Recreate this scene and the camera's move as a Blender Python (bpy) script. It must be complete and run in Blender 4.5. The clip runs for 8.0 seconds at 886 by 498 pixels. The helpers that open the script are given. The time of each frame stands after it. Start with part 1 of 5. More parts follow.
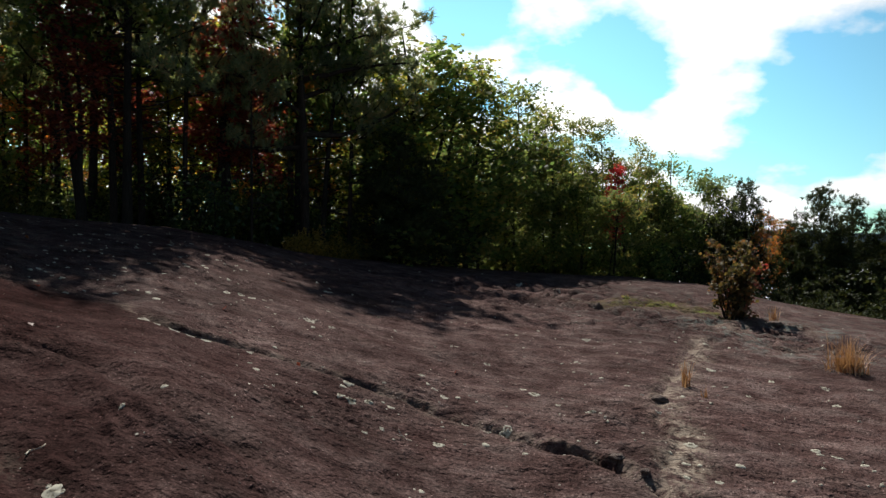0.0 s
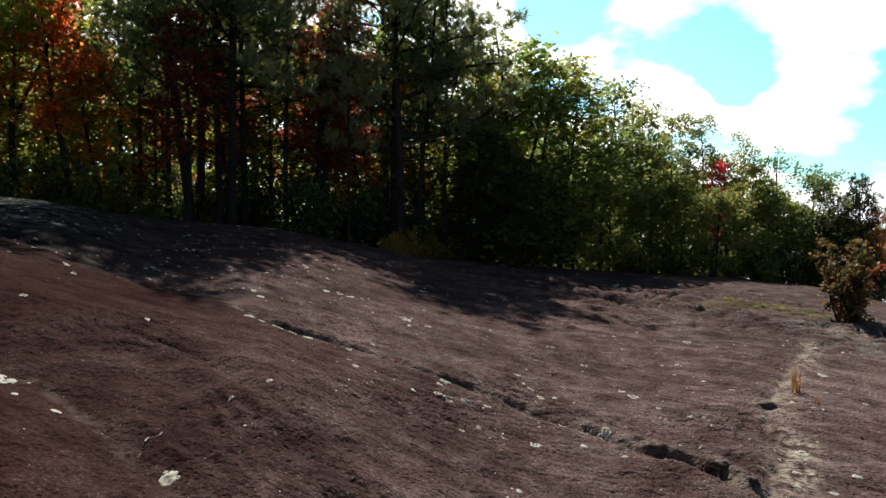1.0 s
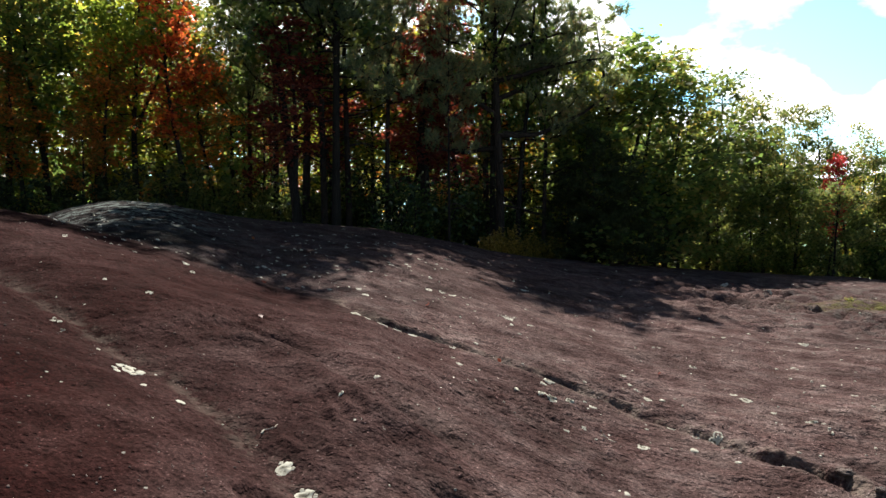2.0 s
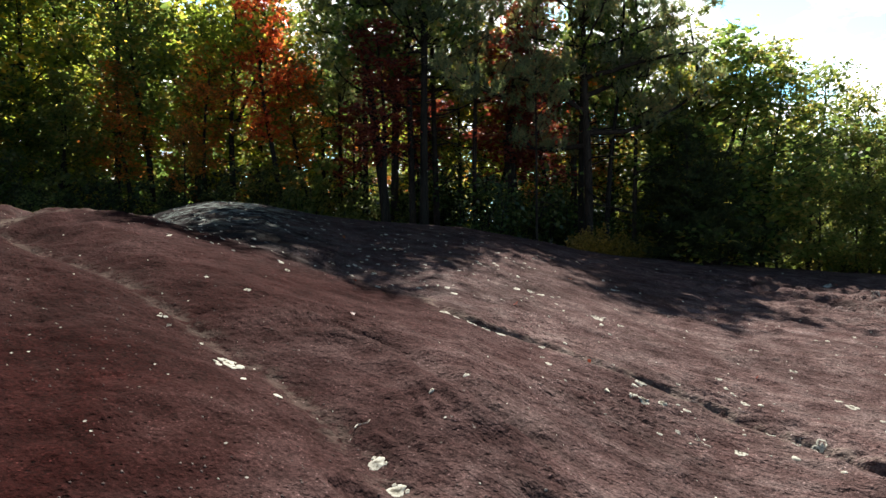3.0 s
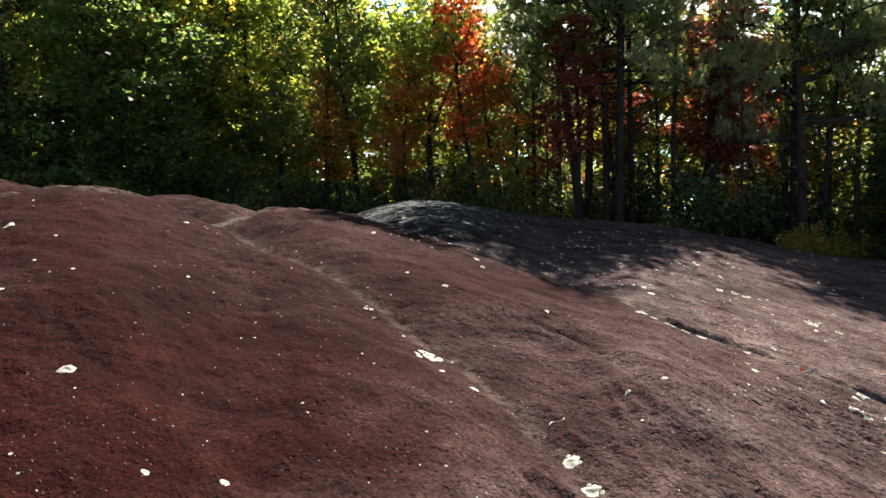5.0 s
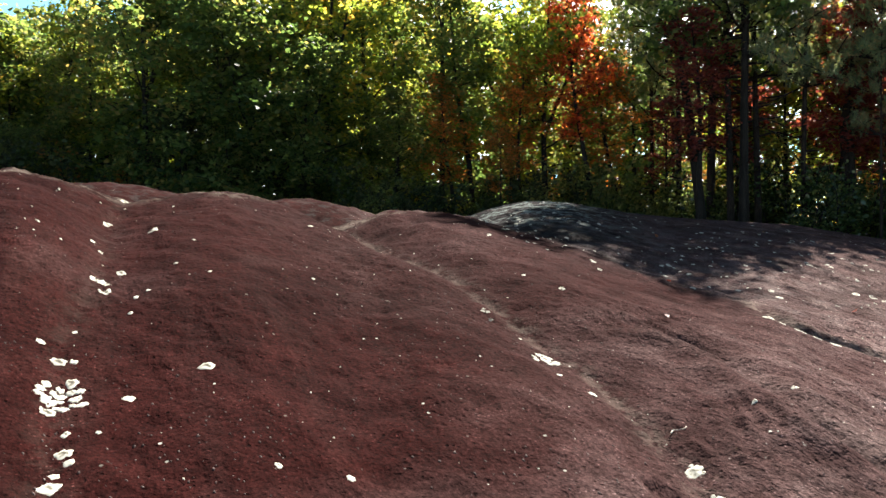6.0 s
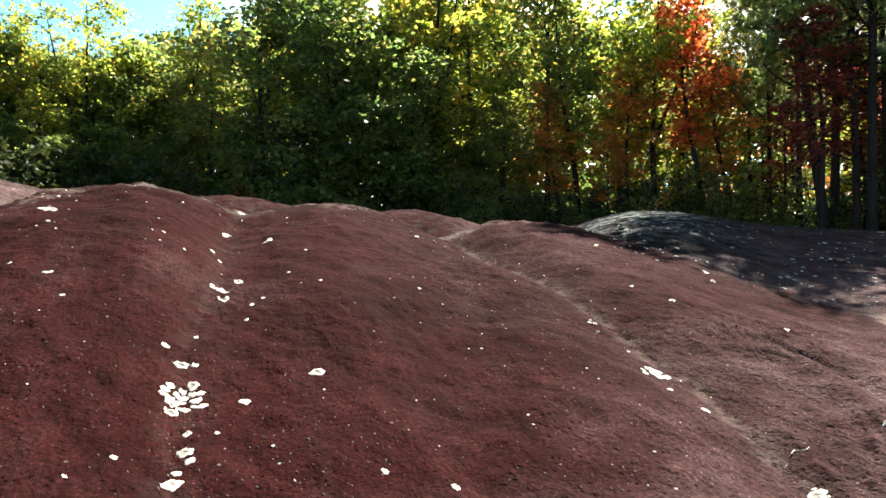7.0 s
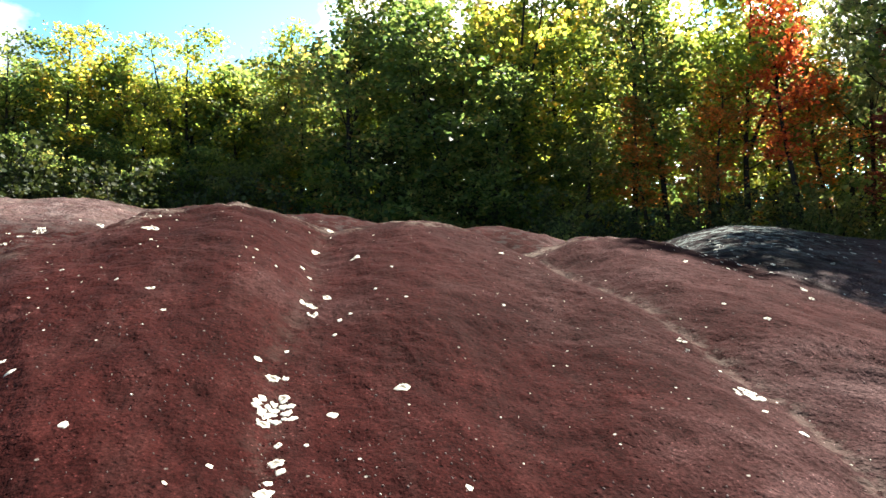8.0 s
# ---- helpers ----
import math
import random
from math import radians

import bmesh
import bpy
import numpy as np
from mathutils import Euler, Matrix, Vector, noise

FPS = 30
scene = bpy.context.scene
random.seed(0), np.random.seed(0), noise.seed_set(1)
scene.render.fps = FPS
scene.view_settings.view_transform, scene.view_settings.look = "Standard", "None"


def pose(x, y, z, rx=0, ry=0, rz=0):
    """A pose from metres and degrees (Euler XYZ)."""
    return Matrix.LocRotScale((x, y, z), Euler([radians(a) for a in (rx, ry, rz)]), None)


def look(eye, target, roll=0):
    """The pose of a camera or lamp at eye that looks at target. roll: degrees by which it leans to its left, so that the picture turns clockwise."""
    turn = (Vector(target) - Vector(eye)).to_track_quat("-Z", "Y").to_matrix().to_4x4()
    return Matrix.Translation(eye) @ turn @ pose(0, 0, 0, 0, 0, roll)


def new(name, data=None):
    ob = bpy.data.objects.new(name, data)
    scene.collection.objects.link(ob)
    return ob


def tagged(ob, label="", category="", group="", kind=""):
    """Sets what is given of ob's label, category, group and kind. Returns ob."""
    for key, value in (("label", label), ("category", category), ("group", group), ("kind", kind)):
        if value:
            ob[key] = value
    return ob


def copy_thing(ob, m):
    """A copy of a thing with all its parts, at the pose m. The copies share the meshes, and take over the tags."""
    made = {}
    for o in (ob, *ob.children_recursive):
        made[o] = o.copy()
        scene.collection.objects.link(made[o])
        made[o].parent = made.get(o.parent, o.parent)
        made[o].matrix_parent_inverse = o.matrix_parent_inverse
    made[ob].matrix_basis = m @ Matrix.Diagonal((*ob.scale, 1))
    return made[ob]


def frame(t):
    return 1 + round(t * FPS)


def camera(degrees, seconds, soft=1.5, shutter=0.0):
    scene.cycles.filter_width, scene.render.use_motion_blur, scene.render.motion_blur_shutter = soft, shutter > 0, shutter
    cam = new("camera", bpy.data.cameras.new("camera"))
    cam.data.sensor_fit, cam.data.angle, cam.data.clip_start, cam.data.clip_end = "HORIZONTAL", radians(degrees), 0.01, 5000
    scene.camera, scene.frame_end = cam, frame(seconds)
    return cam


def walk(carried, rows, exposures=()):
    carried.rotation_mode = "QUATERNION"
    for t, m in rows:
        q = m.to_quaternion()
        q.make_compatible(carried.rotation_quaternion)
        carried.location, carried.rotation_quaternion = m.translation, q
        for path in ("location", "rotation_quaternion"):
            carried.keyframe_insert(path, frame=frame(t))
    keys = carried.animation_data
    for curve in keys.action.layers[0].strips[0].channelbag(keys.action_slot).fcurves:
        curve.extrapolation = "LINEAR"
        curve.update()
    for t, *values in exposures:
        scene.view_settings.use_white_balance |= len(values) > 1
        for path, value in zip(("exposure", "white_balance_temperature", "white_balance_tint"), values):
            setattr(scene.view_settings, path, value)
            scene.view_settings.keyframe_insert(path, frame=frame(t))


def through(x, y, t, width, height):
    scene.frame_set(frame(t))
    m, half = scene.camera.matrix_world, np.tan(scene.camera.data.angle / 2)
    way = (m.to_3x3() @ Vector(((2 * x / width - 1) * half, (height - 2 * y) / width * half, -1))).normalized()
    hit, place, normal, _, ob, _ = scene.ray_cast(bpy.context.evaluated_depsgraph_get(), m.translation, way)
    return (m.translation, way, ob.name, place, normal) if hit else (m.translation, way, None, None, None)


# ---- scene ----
cam = camera(60.0, 8.0, soft=1.55)
# seconds; place from the standing point; turn to the left, tilt up and lean in degrees
PATH = [
    (0, -0.0, 0.0, 0.0, 0.0, 0.09, -0.04),
    (0.5, -0.016, 0.004, -0.007, 3.58, 0.13, -0.05),
    (1, -0.022, -0.002, -0.01, 6.93, 0.13, 0.02),
    (1.5, -0.036, -0.007, -0.014, 10.66, 0.12, 0.16),
    (3, -0.063, -0.031, -0.012, 20.72, 0.03, 0.18),
    (3.5, -0.06, -0.03, -0.014, 23.68, 0.02, 0.14),
    (4, -0.064, -0.037, -0.014, 26.96, 0.0, 0.0),
    (4.5, -0.067, -0.044, -0.015, 30.72, -0.0, -0.2),
    (6, -0.054, -0.109, 0.013, 43.44, -0.21, -0.13),
    (6.5, -0.051, -0.111, 0.011, 47.16, 0.26, -0.24),
    (7, -0.054, -0.109, 0.009, 51.27, 0.56, -0.22),
    (7.5, -0.045, -0.11, 0.01, 53.86, 1.11, -0.12),
    (8, -0.036, -0.115, 0.01, 57.63, 1.77, -0.2),
]
walk(cam, [(t, pose(x, y, 1.65 + z, 90 + tilt, lean, turn)) for t, x, y, z, turn, tilt, lean in PATH],
     exposures=[(0.0, 0.28), (1.5, 0.92), (3.0, 1.44), (4.5, 1.78), (6.5, 2.15), (8.0, 2.52)])

# ---- sky and sun ----
SUN_BEARING, SUN_HEIGHT = 18.0, 50.0
scene.world = bpy.data.worlds.new("sky")
scene.world.use_nodes = True
W = scene.world.node_tree
W.nodes.clear()


def sky_nodes():
    n, ln = W.nodes, W.links.new
    out, bg = n.new("ShaderNodeOutputWorld"), n.new("ShaderNodeBackground")
    sky = n.new("ShaderNodeTexSky")
    sky.sky_type, sky.sun_disc = "NISHITA", False
    sky.sun_elevation, sky.sun_rotation = radians(SUN_HEIGHT), radians(-SUN_BEARING)
    sky.air_density, sky.dust_density = 1.0, 0.6
    co, sep = n.new("ShaderNodeTexCoord"), n.new("ShaderNodeSeparateXYZ")
    ln(co.outputs["Generated"], sep.inputs[0])
    lift = n.new("ShaderNodeMath")
    lift.operation, lift.inputs[1].default_value = "ADD", 0.4
    ln(sep.outputs["Z"], lift.inputs[0])
    comb = n.new("ShaderNodeCombineXYZ")
    for k, axis in enumerate("XY"):
        div = n.new("ShaderNodeMath")
        div.operation = "DIVIDE"
        ln(sep.outputs[axis], div.inputs[0]), ln(lift.outputs[0], div.inputs[1])
        ln(div.outputs[0], comb.inputs[k])
    tex = n.new("ShaderNodeTexNoise")
    tex.inputs["Scale"].default_value, tex.inputs["Detail"].default_value, tex.inputs["Roughness"].default_value = 2.6, 9, 0.52
    ln(comb.outputs[0], tex.inputs["Vector"])
    ramp = n.new("ShaderNodeValToRGB")
    ramp.color_ramp.elements[0].position, ramp.color_ramp.elements[1].position = 0.41, 0.50
    # fewer clouds overhead than low down, where they overlap
    over = n.new("ShaderNodeMapRange")
    for k, v in zip(("From Min", "From Max", "To Min", "To Max"), (0.32, 0.9, 0.0, 0.16)):
        over.inputs[k].default_value = v
    ln(sep.outputs["Z"], over.inputs["Value"])
    less = n.new("ShaderNodeMath")
    less.operation = "SUBTRACT"
    ln(tex.outputs["Fac"], less.inputs[0]), ln(over.outputs[0], less.inputs[1])
    # blue openings in the cloud: bearing to the left, height, half width in degrees
    cover = less.outputs[0]
    for bearing, up, wide in ((-26, 9, 5.5), (-14, 12, 2.5), (-1.5, 17, 3), (73, 19, 10), (120, 30, 30), (-120, 40, 40)):
        gap = n.new("ShaderNodeVectorMath")
        gap.operation = "DISTANCE"
        c = math.cos(radians(up))
        gap.inputs[1].default_value = (-math.sin(radians(bearing)) * c, math.cos(radians(bearing)) * c, math.sin(radians(up)))
        ln(co.outputs["Generated"], gap.inputs[0])
        away = n.new("ShaderNodeMapRange")
        away.interpolation_type = "SMOOTHSTEP"
        for k, v in zip(("From Min", "From Max", "To Min", "To Max"), (0.0, 1.6 * radians(wide), 0.28, 0.0)):
            away.inputs[k].default_value = v
        ln(gap.outputs["Value"], away.inputs["Value"])
        take = n.new("ShaderNodeMath")
        take.operation = "SUBTRACT"
        ln(cover, take.inputs[0]), ln(away.outputs[0], take.inputs[1])
        cover = take.outputs[0]
    ln(cover, ramp.inputs[0])
    # cloud and haze are brightest low down, where the air is thick, and dim overhead
    glow = n.new("ShaderNodeMapRange")
    glow.interpolation_type = "SMOOTHSTEP"
    for k, v in zip(("From Min", "From Max", "To Min", "To Max"), (0.24, 0.66, 1.0, 0.0)):
        glow.inputs[k].default_value = v
    ln(sep.outputs["Z"], glow.inputs["Value"])
    # thin cloud glows on the sun's side and is dull on the far side of the sky
    toward = n.new("ShaderNodeVectorMath")
    toward.operation = "DOT_PRODUCT"
    toward.inputs[1].default_value = (-math.sin(radians(SUN_BEARING)), math.cos(radians(SUN_BEARING)), 0)
    ln(co.outputs["Generated"], toward.inputs[0])
    side = n.new("ShaderNodeMapRange")
    for k, v in zip(("From Min", "From Max", "To Min", "To Max"), (0.4, 0.88, 0.2, 1.0)):
        side.inputs[k].default_value = v
    ln(toward.outputs["Value"], side.inputs["Value"])
    lit = n.new("ShaderNodeMath")
    lit.operation = "MULTIPLY"
    ln(glow.outputs[0], lit.inputs[0]), ln(side.outputs[0], lit.inputs[1])
    tone = []
    for dim, bright in (((1.9, 1.9, 2.0, 1), (14, 14, 14, 1)), ((0.19, 0.25, 0.29, 1), (1.0, 1.75, 1.75, 1))):
        k = n.new("ShaderNodeMix")
        k.data_type = "RGBA"
        k.inputs["A"].default_value, k.inputs["B"].default_value = dim, bright
        ln(lit.outputs[0], k.inputs["Factor"])
        tone.append(k.outputs["Result"])
    gain = n.new("ShaderNodeMix")
    gain.data_type, gain.blend_type = "RGBA", "MULTIPLY"
    gain.inputs["Factor"].default_value = 1.0
    ln(tone[1], gain.inputs["B"])
    ln(sky.outputs[0], gain.inputs["A"])
    mix = n.new("ShaderNodeMix")
    mix.data_type = "RGBA"
    ln(tone[0], mix.inputs["B"])
    ln(ramp.outputs[0], mix.inputs["Factor"])
    ln(gain.outputs["Result"], mix.inputs["A"])
    ln(mix.outputs["Result"], bg.inputs["Color"])
    bg.inputs["Strength"].default_value = 0.09
    ln(bg.outputs[0], out.inputs[0])


sky_nodes()
sun = new("sun", bpy.data.lights.new("sun", "SUN"))
sun.data.energy, sun.data.angle, sun.data.color = 5.0, radians(0.53), (1.0, 0.94, 0.85)
sb, sh = radians(SUN_BEARING), radians(SUN_HEIGHT)
sun.matrix_basis = look((-30 * math.sin(sb) * math.cos(sh), 30 * math.cos(sb) * math.cos(sh), 30 * math.sin(sh)), (0, 0, 0))


# ---- materials ----
class Mat:
    """A node material with a few short ways to add nodes."""

    def __init__(self, name, rough=0.8, spec=0.3):
        self.m = bpy.data.materials.new(name)
        self.m.use_nodes = True
        self.n, self.ln = self.m.node_tree.nodes, self.m.node_tree.links.new
        self.bsdf, self.out = self.n["Principled BSDF"], self.n["Material Output"]
        self.bsdf.inputs["Roughness"].default_value = rough
        self.bsdf.inputs["Specular IOR Level"].default_value = spec
        self.co = self.n.new("ShaderNodeTexCoord").outputs["Object"]

    def mapped(self, scale=(1, 1, 1), turn=0):
        k = self.n.new("ShaderNodeMapping")
        k.vector_type = "TEXTURE"
        k.inputs["Scale"].default_value, k.inputs["Rotation"].default_value = [1 / v for v in scale], (0, 0, radians(turn))
        self.ln(self.co, k.inputs["Vector"])
        return k.outputs[0]

    def noise(self, scale, detail=5, rough=0.6, vector=None):
        k = self.n.new("ShaderNodeTexNoise")
        k.inputs["Scale"].default_value, k.inputs["Detail"].default_value, k.inputs["Roughness"].default_value = scale, detail, rough
        self.ln(vector or self.co, k.inputs["Vector"])
        return k.outputs["Fac"]

    def cells(self, scale, feature="F1", rand=1.0):
        k = self.n.new("ShaderNodeTexVoronoi")
        k.feature = feature
        k.inputs["Scale"].default_value, k.inputs["Randomness"].default_value = scale, rand
        self.ln(self.co, k.inputs["Vector"])
        return k.outputs["Distance"]

    def ramp(self, fac, *stops):
        k = self.n.new("ShaderNodeValToRGB")
        e = k.color_ramp.elements
        while len(e) < len(stops):
            e.new(0.5)
        for el, (p, c) in zip(e, stops):
            el.position, el.color = p, (*c, 1) if isinstance(c, tuple) else (c, c, c, 1)
        self.ln(fac, k.inputs[0])
        return k.outputs[0]

    def mix(self, fac, a, b, blend="MIX"):
        k = self.n.new("ShaderNodeMix")
        k.data_type, k.blend_type = "RGBA", blend
        for s, v in (("Factor", fac), ("A", a), ("B", b)):
            if isinstance(v, tuple):
                k.inputs[s].default_value = (*v, 1)
            elif isinstance(v, (int, float)):
                k.inputs[s].default_value = v
            else:
                self.ln(v, k.inputs[s])
        return k.outputs["Result"]

    def math(self, op, a, b):
        k = self.n.new("ShaderNodeMath")
        k.operation = op
        for i, v in enumerate((a, b)):
            if isinstance(v, (int, float)):
                k.inputs[i].default_value = v
            else:
                self.ln(v, k.inputs[i])
        return k.outputs[0]

    def attr(self, name):
        k = self.n.new("ShaderNodeAttribute")
        k.attribute_name = name
        return k.outputs["Fac"]

    def island(self):
        return self.n.new("ShaderNodeNewGeometry").outputs["Random Per Island"]

    def object_random(self):
        return self.n.new("ShaderNodeObjectInfo").outputs["Random"]

    def colour(self, c):
        if isinstance(c, tuple):
            self.bsdf.inputs["Base Color"].default_value = (*c, 1)
        else:
            self.ln(c, self.bsdf.inputs["Base Color"])

    def bump(self, height, strength, distance, below=None):
        k = self.n.new("ShaderNodeBump")
        k.inputs["Strength"].default_value, k.inputs["Distance"].default_value = strength, distance
        self.ln(height, k.inputs["Height"])
        if below:
            self.ln(below, k.inputs["Normal"])
        return k.outputs[0]


def rock_material():
    m = Mat("granite", 0.95, 0.02)
    big, mid, fine = m.noise(0.55, 6), m.noise(3.2, 7, 0.65), m.noise(38, 6, 0.7)
    streak = m.noise(1.6, 6, 0.65, m.mapped((0.6, 3.0, 1), -22))
    grain = m.noise(150, 3, 0.7)
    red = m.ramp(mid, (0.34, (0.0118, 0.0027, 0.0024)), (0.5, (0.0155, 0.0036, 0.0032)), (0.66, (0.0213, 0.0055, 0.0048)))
    brown = m.ramp(mid, (0.36, (0.053, 0.031, 0.029)), (0.5, (0.083, 0.053, 0.050)), (0.64, (0.120, 0.086, 0.081)))
    # slate-grey rock, darkened further by tree shade put into the colour
    grey = m.ramp(mid, (0.36, (0.008, 0.0068, 0.0072)), (0.5, (0.015, 0.0130, 0.0135)), (0.64, (0.030, 0.026, 0.026)))
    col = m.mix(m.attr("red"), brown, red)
    col = m.mix(m.attr("grey"), col, grey)
    col = m.mix(m.math("MULTIPLY", m.ramp(streak, (0.5, 0.0), (0.68, 1.0)), m.ramp(m.attr("red"), (0.2, 0.45), (0.8, 0.05))), col, m.mix(0.45, col, (0.15, 0.12, 0.105)))
    banded = m.mix(1.0, col, m.ramp(m.noise(2.3, 7, 0.65, m.mapped((0.5, 2.3, 1), -22)), (0.32, 0.62), (0.5, 0.94), (0.68, 1.2)), "MULTIPLY")
    col = m.mix(m.ramp(m.attr("red"), (0.2, 1.0), (0.8, 0.25)), col, banded)
    col = m.mix(1.0, col, m.ramp(m.noise(13, 6, 0.7), (0.36, 0.84), (0.5, 1.0), (0.64, 1.16)), "MULTIPLY")
    col = m.mix(1.0, col, m.ramp(big, (0.38, 0.8), (0.62, 1.2)), "MULTIPLY")
    col = m.mix(1.0, col, m.ramp(fine, (0.36, 0.82), (0.5, 1.0), (0.66, 1.2)), "MULTIPLY")
    col = m.mix(1.0, col, m.ramp(grain, (0.36, 0.75), (0.64, 1.28)), "MULTIPLY")
    col = m.mix(1.0, col, m.ramp(m.noise(60, 3, 0.65), (0.34, 0.6), (0.5, 0.97), (0.66, 1.5)), "MULTIPLY")
    # pale growth: patches on the grey rock, worn runnels and painted lit crests, small flecks
    patch = m.math("MULTIPLY", m.ramp(m.noise(5.0, 8, 0.75), (0.515, 0.0), (0.545, 1.0)), m.attr("pale"))
    col = m.mix(patch, col, (0.135, 0.16, 0.15))
    worn_lit = m.math("MULTIPLY", m.ramp(m.noise(7, 6, 0.75), (0.46, 0.04), (0.55, 1.0)), m.attr("worn_lit"))
    col = m.mix(worn_lit, col, (0.29, 0.245, 0.20))
    fleck = m.math("MULTIPLY", m.ramp(m.cells(9), (0.05, 1.0), (0.075, 0.0)), m.ramp(m.noise(1.3, 3), (0.48, 0.0), (0.6, 1.0)))
    col = m.mix(fleck, col, (0.5, 0.48, 0.42))
    # weathering pits, darker inside than the rock round them
    pock = m.math("MULTIPLY", m.ramp(m.cells(17), (0.10, 1.0), (0.2, 0.0)), m.ramp(m.noise(2.1, 3), (0.36, 0.1), (0.5, 1.0)))
    col = m.mix(pock, col, m.mix(1.0, col, (0.55, 0.53, 0.53), "MULTIPLY"))
    dent = m.math("MULTIPLY", m.ramp(m.cells(26), (0.12, 1.0), (0.2, 0.0)), m.ramp(m.noise(11, 3), (0.52, 0.0), (0.6, 1.0)))
    col = m.mix(dent, col, m.mix(1.0, col, (0.3, 0.28, 0.28), "MULTIPLY"))
    # pale crystals, their glint put into the base colour
    crystal = m.math("MULTIPLY", m.ramp(m.cells(42), (0.12, 1.0), (0.22, 0.0)), m.ramp(m.noise(5.5, 3), (0.45, 0.0), (0.58, 0.9)))
    col = m.mix(crystal, col, m.mix(1.0, col, (3.2, 3.5, 3.6), "MULTIPLY"))
    green = m.math("MULTIPLY", m.ramp(m.noise(7, 6, 0.7), (0.42, 0.0), (0.58, 1.0)), m.attr("moss"))
    col = m.mix(green, col, m.ramp(fine, (0.3, (0.05, 0.055, 0.015)), (0.7, (0.17, 0.16, 0.05))))
    litter = m.ramp(m.noise(26, 5, 0.8), (0.3, (0.02, 0.014, 0.009)), (0.5, (0.07, 0.045, 0.025)), (0.7, (0.16, 0.10, 0.055)))
    col = m.mix(m.attr("litter"), col, litter)
    m.colour(col)
    # relief: waves, lumps, pitted grain; low detail, so that the slopes stay readable
    relief = m.bump(m.noise(1.6, 3, 0.45, m.mapped((0.5, 4.5, 1), -22)), 0.25, 0.05, m.bump(m.noise(3.2, 3, 0.45), 0.5, 0.09))
    relief = m.bump(m.noise(10, 2, 0.5), 0.5, 0.015, relief)
    smooth = m.ramp(m.attr("red"), (0.2, 1.0), (0.9, 0.4))
    relief = m.bump(m.math("MULTIPLY", m.noise(17, 3, 0.6, m.mapped((0.6, 1.4, 1), -22)), smooth), 1.0, 0.024, relief)
    pitted = m.ramp(m.noise(30, 2, 0.5), (0.25, 0.0), (0.46, 0.75), (0.75, 1.0))
    relief = m.bump(m.math("MULTIPLY", pitted, smooth), 1.0, 0.012, relief)
    relief = m.bump(m.ramp(m.cells(17), (0.04, 0.0), (0.22, 1.0)), 0.7, 0.006, relief)
    relief = m.bump(m.ramp(dent, (0.0, 1.0), (1.0, 0.0)), 1.0, 0.007, relief)
    m.ln(m.bump(m.noise(80, 2, 0.5), 1.0, 0.004, relief), m.bsdf.inputs["Normal"])
    return m.m


def bark_material(name, dark, light):
    m = Mat(name, 0.9, 0.2)
    ridge = m.noise(9, 6, 0.7, m.mapped((4, 4, 0.7)))
    m.colour(m.mix(1.0, m.ramp(ridge, (0.35, dark), (0.65, light)), m.ramp(m.noise(1.3), (0.3, 0.7), (0.7, 1.25)), "MULTIPLY"))
    m.ln(m.bump(ridge, 0.8, 0.02), m.bsdf.inputs["Normal"])
    return m.m


def leaf_material(name, *stops, through=0.64, rough=0.5, spec=0.25):
    """Leaves that let light through; each leaf takes its own tone."""
    m = Mat(name, rough, spec)
    patchy = m.ramp(m.noise(0.9, 2), (0.32, 0.0), (0.68, 1.0))
    pick = m.math("ADD", m.math("MULTIPLY", m.island(), 0.5), m.math("ADD", m.math("MULTIPLY", patchy, 0.32), m.math("MULTIPLY", m.object_random(), 0.18)))
    pick = m.ramp(pick, (0.2, 0.0), (0.8, 1.0))
    clump = m.ramp(m.noise(2.3, 2), (0.3, 0.75), (0.7, 1.25))
    col = m.mix(1.0, m.ramp(pick, *stops), clump, "MULTIPLY")
    m.colour(m.mix(1.0, col, (1.18, 1.12, 1.45), "MULTIPLY"))
    tr = m.n.new("ShaderNodeBsdfTranslucent")
    m.ln(m.mix(1.0, col, (3.3, 2.85, 2.3), "MULTIPLY"), tr.inputs["Color"])
    mix = m.n.new("ShaderNodeMixShader")
    mix.inputs[0].default_value = through
    m.ln(m.bsdf.outputs[0], mix.inputs[1]), m.ln(tr.outputs[0], mix.inputs[2]), m.ln(mix.outputs[0], m.out.inputs["Surface"])
    return m.m


def speckled(name, a, b, scale, rough=0.9, relief=0.01):
    m = Mat(name, rough, 0.2)
    f = m.noise(scale, 6, 0.7)
    m.colour(m.ramp(f, (0.4, a), (0.6, b)))
    m.ln(m.bump(f, 0.7, relief), m.bsdf.inputs["Normal"])
    return m.m


ROCK = rock_material()
PINE_BARK = bark_material("pine_bark", (0.010, 0.008, 0.007), (0.042, 0.032, 0.026))
GREY_BARK = bark_material("grey_bark", (0.008, 0.007, 0.006), (0.028, 0.024, 0.020))
GREEN = leaf_material("green_leaf", (0.0, (0.026, 0.052, 0.016)), (0.4, (0.057, 0.098, 0.027)), (0.75, (0.102, 0.142, 0.039)), (1.0, (0.19, 0.165, 0.05)))
LIME = leaf_material("yellow_green_leaf", (0.0, (0.06, 0.10, 0.017)), (0.5, (0.13, 0.178, 0.028)), (0.85, (0.235, 0.236, 0.04)), (1.0, (0.34, 0.235, 0.042)))
OLIVE = leaf_material("olive_leaf", (0.0, (0.034, 0.056, 0.018)), (0.5, (0.078, 0.112, 0.035)), (0.85, (0.128, 0.145, 0.044)), (1.0, (0.19, 0.155, 0.05)))
